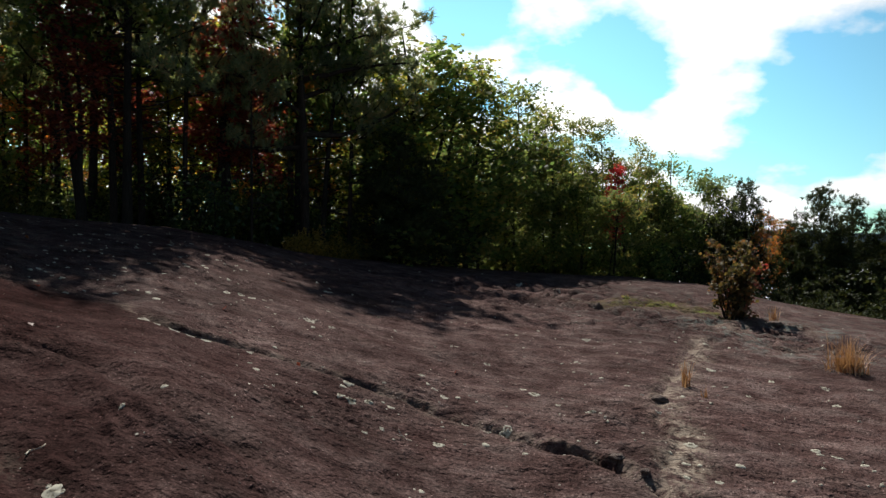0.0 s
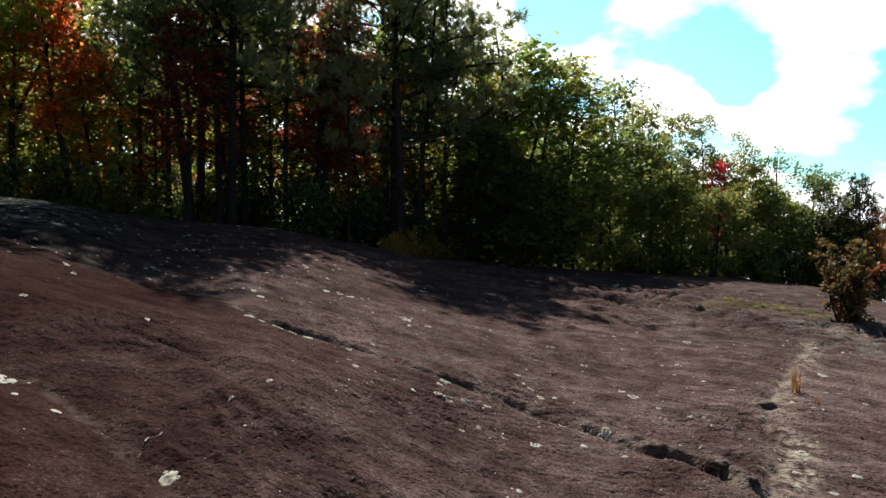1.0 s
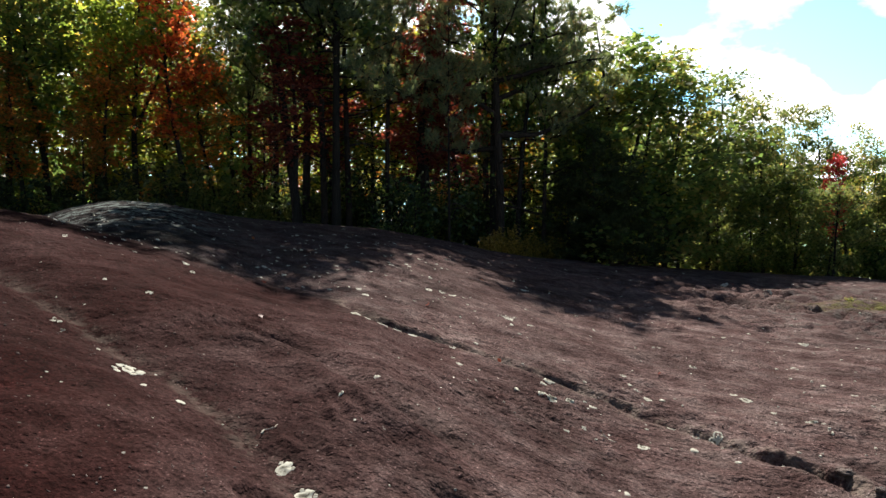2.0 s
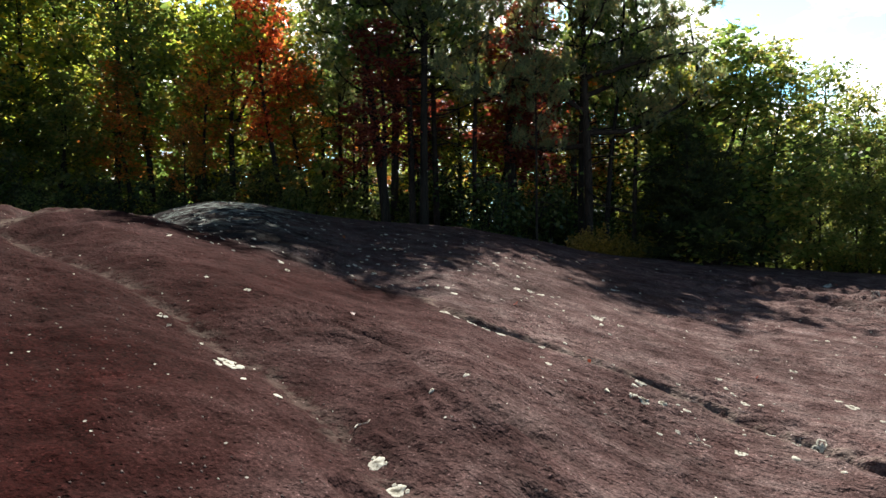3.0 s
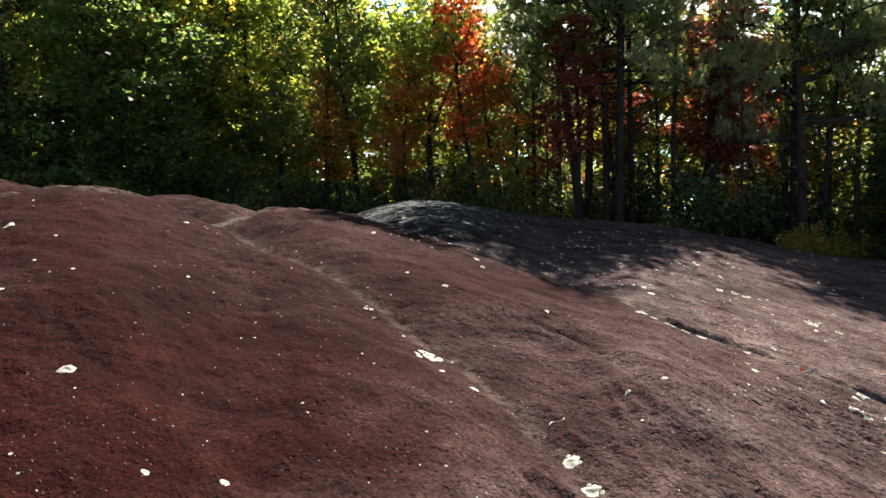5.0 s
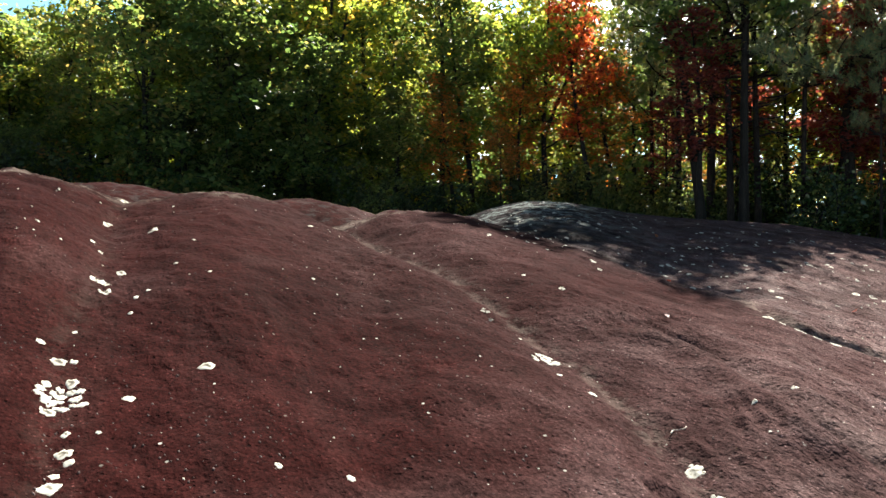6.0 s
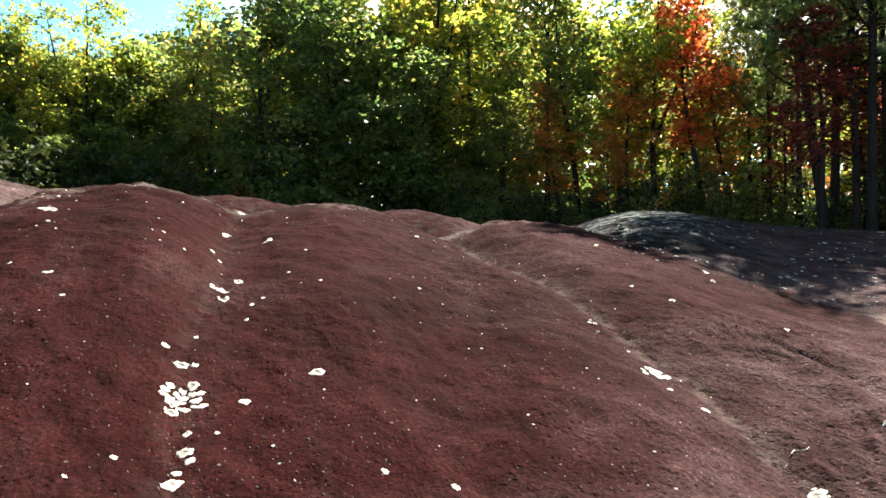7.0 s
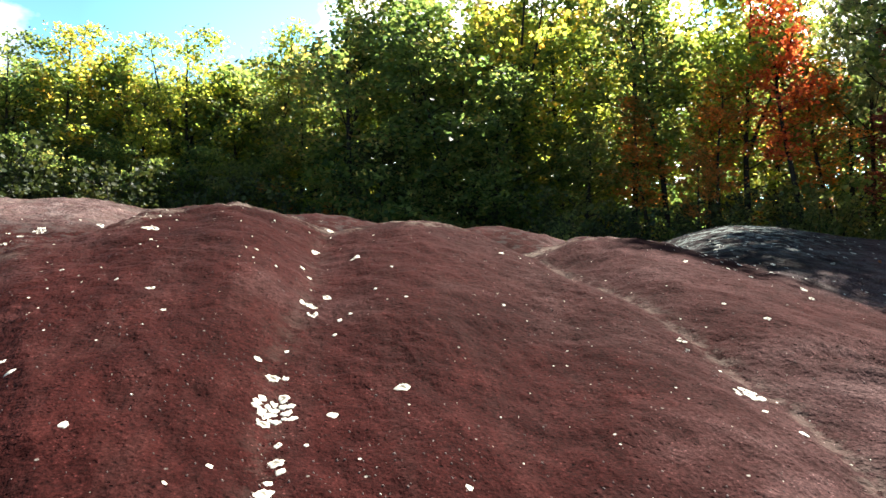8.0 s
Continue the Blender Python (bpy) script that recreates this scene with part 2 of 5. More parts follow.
SCARLET = leaf_material("scarlet_leaf", (0.0, (0.14, 0.028, 0.017)), (0.45, (0.31, 0.072, 0.028)), (0.8, (0.42, 0.15, 0.04)), (1.0, (0.38, 0.24, 0.045)), through=0.58)
CRIMSON = leaf_material("crimson_leaf", (0.0, (0.12, 0.01, 0.012)), (0.5, (0.30, 0.018, 0.025)), (1.0, (0.42, 0.05, 0.04)), through=0.5)
MAROON = leaf_material("maroon_leaf", (0.0, (0.05, 0.014, 0.012)), (0.5, (0.105, 0.024, 0.018)), (0.85, (0.18, 0.045, 0.024)), (1.0, (0.12, 0.10, 0.03)), through=0.45)
RUSSET = leaf_material("russet_leaf", (0.0, (0.05, 0.066, 0.015)), (0.3, (0.10, 0.095, 0.024)), (0.6, (0.25, 0.085, 0.024)), (1.0, (0.36, 0.15, 0.03)))
MIXED = leaf_material("red_and_green_leaf", (0.0, (0.03, 0.034, 0.013)), (0.4, (0.085, 0.07, 0.022)), (0.7, (0.12, 0.062, 0.026)), (1.0, (0.19, 0.03, 0.026)), through=0.35)
# darker copy of the green leaf, with the shade of the edge in its colour
SHADED = leaf_material("shaded_green_leaf", (0.0, (0.013, 0.022, 0.008)), (0.6, (0.027, 0.041, 0.012)), (1.0, (0.058, 0.066, 0.018)), through=0.18, rough=0.6, spec=0.12)
SHINY = leaf_material("glossy_leaf", (0.0, (0.02, 0.04, 0.012)), (0.6, (0.04, 0.07, 0.018)), (1.0, (0.09, 0.11, 0.025)), through=0.25, rough=0.24, spec=0.7)
NEEDLE = leaf_material("pine_needle", (0.0, (0.048, 0.076, 0.041)), (0.5, (0.09, 0.128, 0.062)), (0.85, (0.138, 0.174, 0.076)), (1.0, (0.2, 0.165, 0.074)), through=0.52)
STRAW = leaf_material("dry_grass", (0.0, (0.17, 0.095, 0.04)), (0.6, (0.3, 0.185, 0.085)), (1.0, (0.43, 0.32, 0.19)), through=0.2)
FERN = leaf_material("yellow_fern", (0.0, (0.06, 0.065, 0.012)), (0.5, (0.14, 0.115, 0.02)), (1.0, (0.26, 0.18, 0.035)), through=0.4)
LICHEN = speckled("lichen", (0.22, 0.21, 0.17), (0.46, 0.45, 0.38), 60, relief=0.002)


def rosette_material():
    """Pale crust that is brightest near its growing edge and darker in the old middle."""
    m = Mat("lichen_rosette", 0.95, 0.1)
    f = m.noise(48, 4, 0.7)
    edge = m.math("ADD", m.attr("edge"), m.math("MULTIPLY", m.math("SUBTRACT", f, 0.5), 1.7))
    m.colour(m.ramp(edge, (0.15, (0.05, 0.045, 0.035)), (0.5, (0.15, 0.14, 0.11)), (0.72, (0.38, 0.37, 0.31)), (1.0, (0.46, 0.45, 0.38))))
    m.ln(m.bump(f, 0.5, 0.002), m.bsdf.inputs["Normal"])
    return m.m


ROSETTE = rosette_material()
# far woods with the blue haze of distance put into their colour
HILL = speckled("hazy_far_woods", (0.05, 0.085, 0.12), (0.09, 0.13, 0.16), 0.02, relief=1)
STONE = speckled("loose_stone", (0.055, 0.040, 0.036), (0.16, 0.125, 0.112), 40)
FLAKE = speckled("rock_flake", (0.018, 0.009, 0.008), (0.075, 0.052, 0.047), 16)
TWIG = speckled("bleached_twig", (0.4, 0.35, 0.28), (0.7, 0.64, 0.54), 50)


# ---- the rock: one sheet, a broad slab with a nearer hump on it, cut by runnels and a fissure ----
EYE = 1.65
# the slab's brow seen from the standing place: bearing to the left in degrees, rise in degrees, metres away
BROW = np.array([(-180, -5, 16), (-120, -9, 12), (-60, -8, 13), (-36, -5.4, 15), (-30, -4.5, 17), (-24.4, -3.7, 18), (-19, -2.5, 19.5), (-14.5, -1.95, 20),
                 (-9, -1.75, 20), (-5, -1.55, 19.5), (0, -1.2, 18.5), (6, -0.75, 16.5), (10, -0.25, 15.5), (15.8, 0.95, 14.5), (20, 1.65, 14.2),
                 (28.4, 2.25, 14), (34.5, 3.3, 12.8), (38, 3.45, 12.8), (40.5, 2.95, 13), (43, 1.9, 13), (48.6, 1.9, 12.6), (50.4, 2.9, 12.4), (53.5, 3.45, 12.3), (56, 3.4, 12.3), (58.5, 3.1, 12.3),
                 (61, 3.4, 12.3), (66.5, 4.3, 12), (69.5, 4.2, 12), (73, 4.0, 12), (78.2, 4.45, 12), (79.8, 4.2, 12), (82.7, 4.95, 12), (86, 4.9, 12), (92, 4.5, 12), (100, 4, 12), (140, 0, 12), (180, -5, 16)])
HUMP = np.array([(-40, -19, 4.0), (-15, -16.5, 4.4), (-5, -13.6, 5.0), (3.5, -11, 5.35), (12, -8.0, 5.7), (20, -4.7, 6.3), (27.5, -2.6, 6.9), (34.7, -0.1, 7.6), (38.4, 1.2, 8.1), (42.5, 2.35, 8.6), (46.0, 2.75, 8.7), (49.2, 2.5, 8.6), (51.5, 2.3, 8.4),
                 (55, 3.0, 8.4), (59.0, 3.95, 8.3), (61.5, 4.0, 8.2), (64.5, 3.75, 8.2), (67.5, 3.75, 8.2), (70, 4.45, 8.1), (73.5, 5.05, 8.0), (76.2, 4.8, 7.8), (79.1, 4.05, 7.5), (81.3, 3.4, 7.2), (84.4, 2.5, 6.9), (88, 1.6, 6.6), (98, -3, 6), (115, -9, 5), (180, -20, 4)])


def smooth_rows(rows, bearing):
    """Values between the rows, eased so that the brow has no corners."""
    width = 1.2
    out = []
    for k in (1, 2):
        acc = 0
        for o, w in ((-width, .25), (0, .5), (width, .25)):
            acc = acc + w * np.interp(bearing + o, rows[:, 0], rows[:, k])
        out.append(acc)
    return out


def lumps(x, y, scale, seed, octaves=4):
    """Soft, uneven relief about zero, from crossing waves."""
    rng = np.random.RandomState(seed)
    h = np.zeros_like(x)
    for o in range(octaves):
        f = 2 * math.pi / scale * 2 ** o
        part_h = np.zeros_like(x)
        for _ in range(7):
            a, ph = rng.uniform(0, 2 * math.pi, 2)
            g = f * rng.uniform(.6, 1.5)
            part_h += np.sin(g * (x * math.cos(a) + y * math.sin(a)) + ph)
        h += part_h / 7 * .5 ** o
    return h


def along(x, y, line):
    """Distance to a line of points, share of its length, and the side (+1: to its left as it runs)."""
    p = np.array(line)
    seg = np.hypot(*(p[1:] - p[:-1]).T)
    cum = np.concatenate([[0], np.cumsum(seg)]) / seg.sum()
    best, share, side = np.full_like(x, 1e9), np.zeros_like(x), np.ones_like(x)
    for i in range(len(seg)):
        ax, ay = p[i]
        dx, dy = (p[i + 1] - p[i]) / seg[i]
        u = np.clip((x - ax) * dx + (y - ay) * dy, 0, seg[i])
        ex, ey = x - ax - u * dx, y - ay - u * dy
        d = np.hypot(ex, ey)
        m = d < best
        best = np.where(m, d, best)
        share = np.where(m, cum[i] + u / seg[i] * (cum[i + 1] - cum[i]), share)
        side = np.where(m, np.where(dx * ey - dy * ex > 0, 1.0, -1.0), side)
    return best, share, side


def slab(x, y):
    bearing, r = np.degrees(np.arctan2(-x, y)), np.hypot(x, y)
    rise, far = smooth_rows(BROW, bearing)
    k = np.tan(np.radians(rise))
    inside = k * r - EYE * np.clip(1 - r / far, 0, 1) ** 1.5
    over = np.clip(r - far, 0, None)
    beyond = k * far + (np.minimum(k, 0) - .02) * over - .035 * over * np.clip(over / 40, 0, 1.5) - 30 * np.clip((over - 45) / 250, 0, 1)
    return EYE + np.where(r < far, inside, beyond)


def hump(x, y):
    bearing, r = np.degrees(np.arctan2(-x, y)), np.hypot(x, y)
    rise, far = smooth_rows(HUMP, bearing)
    h = np.tan(np.radians(rise)) * r - EYE * np.clip(1 - r / far, 0, 1) ** 1.5
    h = h - .22 * np.clip(r - far, 0, None) ** 1.6
    return EYE + h - .05 * np.clip(r, 0, 4) * (np.clip((20 - bearing) / 14, 0, 3) + np.clip((bearing - 88) / 12, 0, 6))


def bare(x, y):
    """The rock before runnels, fissures and small relief."""
    a, b = slab(x, y), hump(x, y)
    w = .04
    return np.where(np.abs(a - b) < 8 * w, w * np.logaddexp(a / w, b / w) - w * .2, np.maximum(a, b))


# lines on the rock, in metres
FISSURE = [(-2.6, 6.1), (-2.16, 5.55), (-1.96, 5.42), (-1.6, 5.5), (-1.16, 5.55), (-0.95, 5.5), (-0.49, 5.41), (0.06, 5.16), (0.42, 4.94),
           (0.74, 4.62), (0.98, 4.48), (1.14, 4.24), (1.2, 4.0)]
RUNNEL_A = [(-8.2, 3.7), (-7.2, 3.09), (-5.87, 2.36), (-4.5, 1.74), (-3.76, 1.29), (-3.35, 1.08), (-3.01, 0.95), (-2.58, 0.77), (-1.6, 0.35)]
RUNNEL_B = [(-8.0, 5.9), (-6.9, 5.1), (-5.03, 4.3), (-4.21, 4.11), (-3.37, 3.77), (-2.58, 3.38), (-2.16, 3.23), (-1.72, 2.97), (-1.29, 2.68), (-0.4, 2.0)]
CRACK = [(2.96, 8.93), (2.4, 7.6), (1.7, 6.13), (1.63, 5.8), (1.54, 5.15), (1.36, 4.6), (1.2, 4.16), (1.0, 3.2)]
LEDGE = [(-2.5, 3.98), (-2.1, 4.08), (-1.74, 3.9), (-1.4, 3.64), (-0.9, 3.42), (-0.4, 3.25)]


def bearing_of(x, y):
    return np.degrees(np.arctan2(-x, y))


def ground_height(x, y):
    x, y = np.asarray(x, float), np.asarray(y, float)
    r = np.hypot(x, y)
    z = bare(x, y)
    d, s, side = along(x, y, RUNNEL_A)
    z = z - (.11 - .07 * s) * np.exp(-(d / (.34 - .14 * s)) ** 2) - .02 * np.exp(-(d / .06) ** 2)
    d, s, side = along(x, y, RUNNEL_B)
    z = z - (.15 - .10 * s) * np.exp(-(d / (.38 - .16 * s)) ** 2) - .02 * np.exp(-(d / .05) ** 2)
    d, s, side = along(x + .05 * lumps(x, y, .9, 71, 2), y + .045 * lumps(x, y, .7, 73, 3), FISSURE)
    rough = .6 + .5 * lumps(x, y, .5, 8, 2)
    env = np.interp(x, [-2.7, -2.2, -2.05, -1.6, -1.3, -.85, -.7, -.35, -.1, .35, .55, 1.3], [0, .3, .8, .8, .4, .4, .9, .9, .5, .5, .9, 1.0])
    hollow = np.exp(-((s - .86) / .1) ** 2)
    z = z + hollow * np.exp(-(d / .35) ** 2) * .02 * np.round(1.6 * lumps(x, y, .35, 47, 2)) / 1.6
    # the far slab stands up behind the swelling rim of the near one as a steep broken wall with a groove at its foot
    ends = np.clip(s * 6, 0, 1) * np.clip((1 - s) * 8, 0, 1)
    wall = np.where(side > 0, np.clip(d / .05, 0, 1), 0)
    z = z + ends * (.012 + .055 * env * np.clip(rough, .5, 1.4)) * wall * np.exp(-(d / .55) ** 2)
    z = z + ends * .016 * np.where(side > 0, 0, 1) * np.clip(d / .03, 0, 1) * np.exp(-(d / .3) ** 2)
    z = z - ends * (.035 * env + .03 * hollow) * np.exp(-(d / np.where(side > 0, .035, .05)) ** 2)
    broken = lumps(.8 * x + .3 * y, y * 1.5 - .4 * x, .5, 59, 2) * 2.6
    z = z + ends * (side > 0) * .017 * np.exp(-((d - .2) / .18) ** 2) * np.clip(x + 1.2, .3, 1.2) * (np.floor(broken) + np.clip((broken - np.floor(broken) - .6) / .4, 0, 1) + .5)
    d, s, side = along(x + .07 * lumps(x, y, .8, 81, 3), y, CRACK)
    z = z - .05 * np.clip(rough, .2, 1.3) * np.exp(-(d / .032) ** 2) - .014 * np.exp(-(d / .3) ** 2)
    d, s, side = along(x, y, LEDGE)
    near_side = -side * d
    taper = np.clip(s * 8, 0, 1) * np.clip((1 - s) * 3, 0, 1)
    z = z + taper * (.065 * np.exp(-((near_side - .12) / .12) ** 2) - .06 * np.exp(-((near_side + .1) / .1) ** 2))
    # scaly patch, weathering pits and small relief
    scale_patch = np.exp(-((x + 1.25) / .5) ** 2 - ((y - 3.2) / .42) ** 2)
    u, v = .70 * x - .72 * y, .72 * x + .70 * y
    wave = v / .15 + 1.5 * lumps(u * .5, v, .7, 87, 2) + .25 * lumps(x, y, .2, 17, 2)
    ridge = 1 - np.abs(2 * (wave - np.floor(wave)) - 1)
    z = z + scale_patch * .042 * (ridge ** 1.5 - .4) * np.clip(.55 + .9 * lumps(u, v, .55, 89, 2), 0, 1.1)
    for px, py, deep, wide in ((-2.1, 3.98, .05, .055), (-1.36, 2.5, .05, .07), (-.75, 2.95, .04, .06), (.2, 3.9, .03, .06)):
        z = z - deep * np.exp(-(((x - px) / (1.7 * wide)) ** 2 + ((y - py) / wide) ** 2) ** 2)
    near = np.clip(1 - r / 60, 0, 1) * np.clip(r / 2, 0, 1)
    z = z + near * (.035 * lumps(x, y, 2.2, 3) + .013 * lumps(x * .8 + .4 * y, 2.2 * y - .9 * x, .7, 5, 4))
    crest = np.clip((bearing_of(x, y) - 38) / 8, 0, 1) * np.clip((r - 5) / 2, 0, 1) * np.clip((16 - r) / 3, 0, 1)
    z = z + crest * .05 * lumps(x, y, .9, 37, 3)
    z = z + near * np.clip((12 - r) / 6, 0, 1) * .007 * lumps(x, y * 1.3, .3, 43, 3)
    scaly = np.abs(lumps(.93 * x - .37 * y, 2.2 * (.37 * x + .93 * y), .34, 53, 3))
    z = z + near * np.clip((r - 2.5) / 2, 0, 1) * np.clip((14 - r) / 4, 0, 1) * .05 * (np.clip(.35 - scaly, 0, .35) - .12) * np.clip(.5 + 1.2 * lumps(x, y, 1.9, 57, 2), 0, 1.3)
    pits = np.clip(lumps(x, y * 1.5, .8, 24, 3) - .66, 0, .6)
    z = z - near * .02 * pits
    # low broken shelves towards the far brow
    shelf = np.exp(-((x - 2.0) / 2.6) ** 2 - ((y - 12.6) / 2.6) ** 2) + .7 * np.exp(-((x - 4.6) / 1.4) ** 2 - ((y - 9.8) / 1.0) ** 2)
    t = 2.2 * lumps(x * .55 + .15 * y, y * 1.5, 1.7, 61, 2)
    f = t - np.floor(t)
    z = z + shelf * .22 * (np.floor(t) + np.clip((f - .8) / .2, 0, 1) - t)
    ribs = lumps(.35 * x + .1 * y, 1.6 * y + .5 * x, 1.3, 29, 4)
    z = z + near * .03 * np.clip((x + 1) / 3, 0, 1) * ribs
    return z


def height_at(x, y):
    return float(ground_height(np.array([x]), np.array([y]))[0])


def spot(bearing, dist):
    """Plan place at a bearing to the left, in degrees, and a distance from the standing place."""
    a = radians(bearing)
    return -dist * math.sin(a), dist * math.cos(a)


def brow_at(bearing):
    return float(smooth_rows(BROW, np.array([float(bearing)]))[1][0])


def put_attribute(me, name, values):
    me.attributes.new(name, "FLOAT", "POINT").data.foreach_set("value", np.ascontiguousarray(values, dtype=np.float32))


def build_ground():
    """A ring mesh: fine near the standing place, reaching the horizon."""
    fine = np.concatenate([np.arange(-40, -16, .3), np.arange(-16, 24, .18), np.arange(24, 98, .3)])
    coarse = np.concatenate([np.arange(98, 180, 2.5), np.arange(-180, -40, 2.5)])
    bearing = np.concatenate([fine, coarse])
    rings = np.concatenate([[.05, .4, .8], np.geomspace(1.2, 2.4, 44), np.geomspace(2.415, 4.1, 128), np.geomspace(4.115, 6.3, 160), np.geomspace(6.33, 15, 165), np.geomspace(15.2, 26, 34), np.geomspace(27, 4000, 60)])
    nb, nr = len(bearing), len(rings)
    a, r = np.meshgrid(np.radians(bearing), rings)
    x, y = (-r * np.sin(a)).ravel(), (r * np.cos(a)).ravel()
    z = ground_height(x, y)
    i, j = np.meshgrid(np.arange(nr - 1), np.arange(nb), indexing="ij")
    k = (j + 1) % nb
    faces = np.stack([i * nb + j, (i + 1) * nb + j, (i + 1) * nb + k, i * nb + k], -1).reshape(-1, 4)[:, ::-1]
    me = bpy.data.meshes.new("ground")
    me.vertices.add(len(x))
    me.vertices.foreach_set("co", np.stack([x, y, z], 1).ravel())
    # quads between the rings, and one small cap in the middle
    me.loops.add(faces.size + nb)
    me.loops.foreach_set("vertex_index", np.concatenate([faces.ravel(), np.arange(nb)]))
    me.polygons.add(len(faces) + 1)
    me.polygons.foreach_set("loop_start", np.append(np.arange(0, faces.size, 4), faces.size))
    me.polygons.foreach_set("use_smooth", np.ones(len(faces) + 1, bool))
    me.update(calc_edges=True)
    b, rr = np.degrees(a).ravel(), r.ravel()
    far = smooth_rows(BROW, b)[1]
    wob = lumps(x, y, 1.6, 11)
    hump_far = smooth_rows(HUMP, b)[1]
    on_hump = 1 / (1 + np.exp(-np.clip((hump_far - rr) * 7 + .8 * wob, -30, 30)))
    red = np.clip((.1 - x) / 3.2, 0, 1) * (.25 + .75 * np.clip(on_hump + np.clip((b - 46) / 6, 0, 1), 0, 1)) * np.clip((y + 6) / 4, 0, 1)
    # less red on the far left hump: its sunlit paleness put into the colour
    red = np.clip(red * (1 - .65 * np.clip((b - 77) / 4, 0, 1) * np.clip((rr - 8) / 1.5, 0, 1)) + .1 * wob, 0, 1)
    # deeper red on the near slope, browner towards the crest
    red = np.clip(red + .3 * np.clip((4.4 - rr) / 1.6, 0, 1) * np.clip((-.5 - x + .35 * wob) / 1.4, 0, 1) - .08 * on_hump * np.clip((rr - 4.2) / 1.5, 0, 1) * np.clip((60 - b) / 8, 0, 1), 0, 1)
    # grey dome, plus a thin wash painted where the trees shade the slab
    grey = np.clip((1 - on_hump) * (.18 * np.clip((b - 16) / 6, 0, 1) + .82 * np.clip((b - 29 - 2 * wob) / 5, 0, 1)) * np.clip((45 - b) / 3, 0, 1) + .06 * wob, 0, 1)
    pale = np.clip(np.exp(-((b - 37) / 5) ** 2) * np.clip((rr - 8.5) / 2.5, 0, 1) * (1 - on_hump) + .08 * (1 - on_hump) * np.clip((b - 15) / 5, 0, 1) + .9 * np.exp(-((x - 3.75) / .45) ** 2 - ((y - 10.2) / .8) ** 2) + .9 * np.exp(-((x - 5.1) / .6) ** 2 - ((y - 11.2) / .6) ** 2) + .5 * np.exp(-((x - 4.1) / .8) ** 2 - ((y - 8.7) / .6) ** 2) + .16 * np.clip((-4 - b) / 6, 0, 1) * np.clip((rr - 8) / 3, 0, 1), 0, 1)
    # the slab on this side of the fissure is redder than the one behind it
    dist, share, side = along(x, y, FISSURE)
    beside = np.exp(-(dist / 1.2) ** 2) * np.clip(share * 8, 0, 1) * np.clip((1 - share) * 8, 0, 1)
    red = np.clip(red + beside * np.where(side > 0, -.12, .14) * np.clip(dist / .06, 0, 1), 0, 1)
    grey = np.clip(grey + .22 * beside * (side > 0) * np.exp(-(dist / .3) ** 2) * np.clip(.5 + wob, 0, 1.2), 0, 1)
    da, db, df = (along(x, y, line)[0] for line in (RUNNEL_A, RUNNEL_B, FISSURE))
    worn_lit = .03 * np.exp(-(da / .08) ** 2) + .13 * np.exp(-(db / .07) ** 2) + np.clip(.75 + .6 * wob, .3, 1) * np.exp(-(along(x - .09, y, CRACK)[0] / .13) ** 2) + .3 * np.exp(-(df / .08) ** 2)
    # the crest's pale edge, worn and sunlit, both put into the colour
    worn_lit = worn_lit + .4 * np.exp(-((rr - hump_far + .15) / .35) ** 2) * np.clip((b - 42) / 8, 0, 1) * np.clip(.4 + wob, 0, 1)
    # the sun on the far left hump, painted as a paler tint
    worn_lit = worn_lit + .12 * np.clip((b - 77) / 4, 0, 1) * np.clip((rr - 8) / 1.5, 0, 1) * np.clip(.5 + wob, 0, 1)
    worn_lit = worn_lit + .42 * np.exp(-((x - 3.75) / .4) ** 2 - ((y - 10.3) / .7) ** 2) + .4 * np.exp(-((x - 5.0) / .5) ** 2 - ((y - 11.0) / .6) ** 2) + .2 * np.exp(-((x - 4.2) / .7) ** 2 - ((y - 8.9) / .5) ** 2)
    moss = np.exp(-(((x - 3.3) / .8) ** 2 + ((y - 12.2) / .55) ** 2)) + .9 * np.exp(-(((x - 4.1) / .35) ** 2 + ((y - 11.5) / .4) ** 2))
    litter = np.clip((rr / far - 1.0 + .02 * wob) * 40, 0, 1)
    for name, v in (("red", red), ("grey", grey), ("pale", pale), ("worn_lit", np.clip(worn_lit, 0, 1)), ("moss", np.clip(moss, 0, 1)), ("litter", litter)):
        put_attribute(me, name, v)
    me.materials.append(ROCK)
    return tagged(new("ground", me), "bare reddish-brown granite dome, runnelled and flecked with lichen", "ground", kind="structure")


ground = build_ground()


def build_hills():
    """A low wooded ridge far off."""
    bm = bmesh.new()
    rows = []
    for k in range(60):
        x = -900 + k * 60
        h = 18 + 22 * math.sin(k * .21 + 1) + 9 * math.sin(k * .53) + 5 * noise.noise((k * .4, 0, 0))
        rows.append([bm.verts.new((x, 1900 - .15 * x, -40)), bm.verts.new((x, 2000 - .15 * x, 12 + h)), bm.verts.new((x, 2250 - .15 * x, -40))])
    for p, q in zip(rows, rows[1:]):
        for u in (0, 1):
            bm.faces.new((p[u], q[u], q[u + 1], p[u + 1]))
    me = bpy.data.meshes.new("backdrop")
    bm.to_mesh(me), bm.free()
    me.materials.append(HILL)
    tagged(new("backdrop", me), "blue wooded hills far off on the horizon", "hills", kind="structure")


build_hills()


# ---- plants ----
def link_part(name, verts, faces, material, parent, smooth=False, label=""):
    me = bpy.data.meshes.new(name)
    me.from_pydata(verts, [], faces)
    if smooth:
        me.polygons.foreach_set("use_smooth", [True] * len(me.polygons))
    me.materials.append(material)
    ob = new(name, me)
    ob.parent = parent
    return tagged(ob, label)


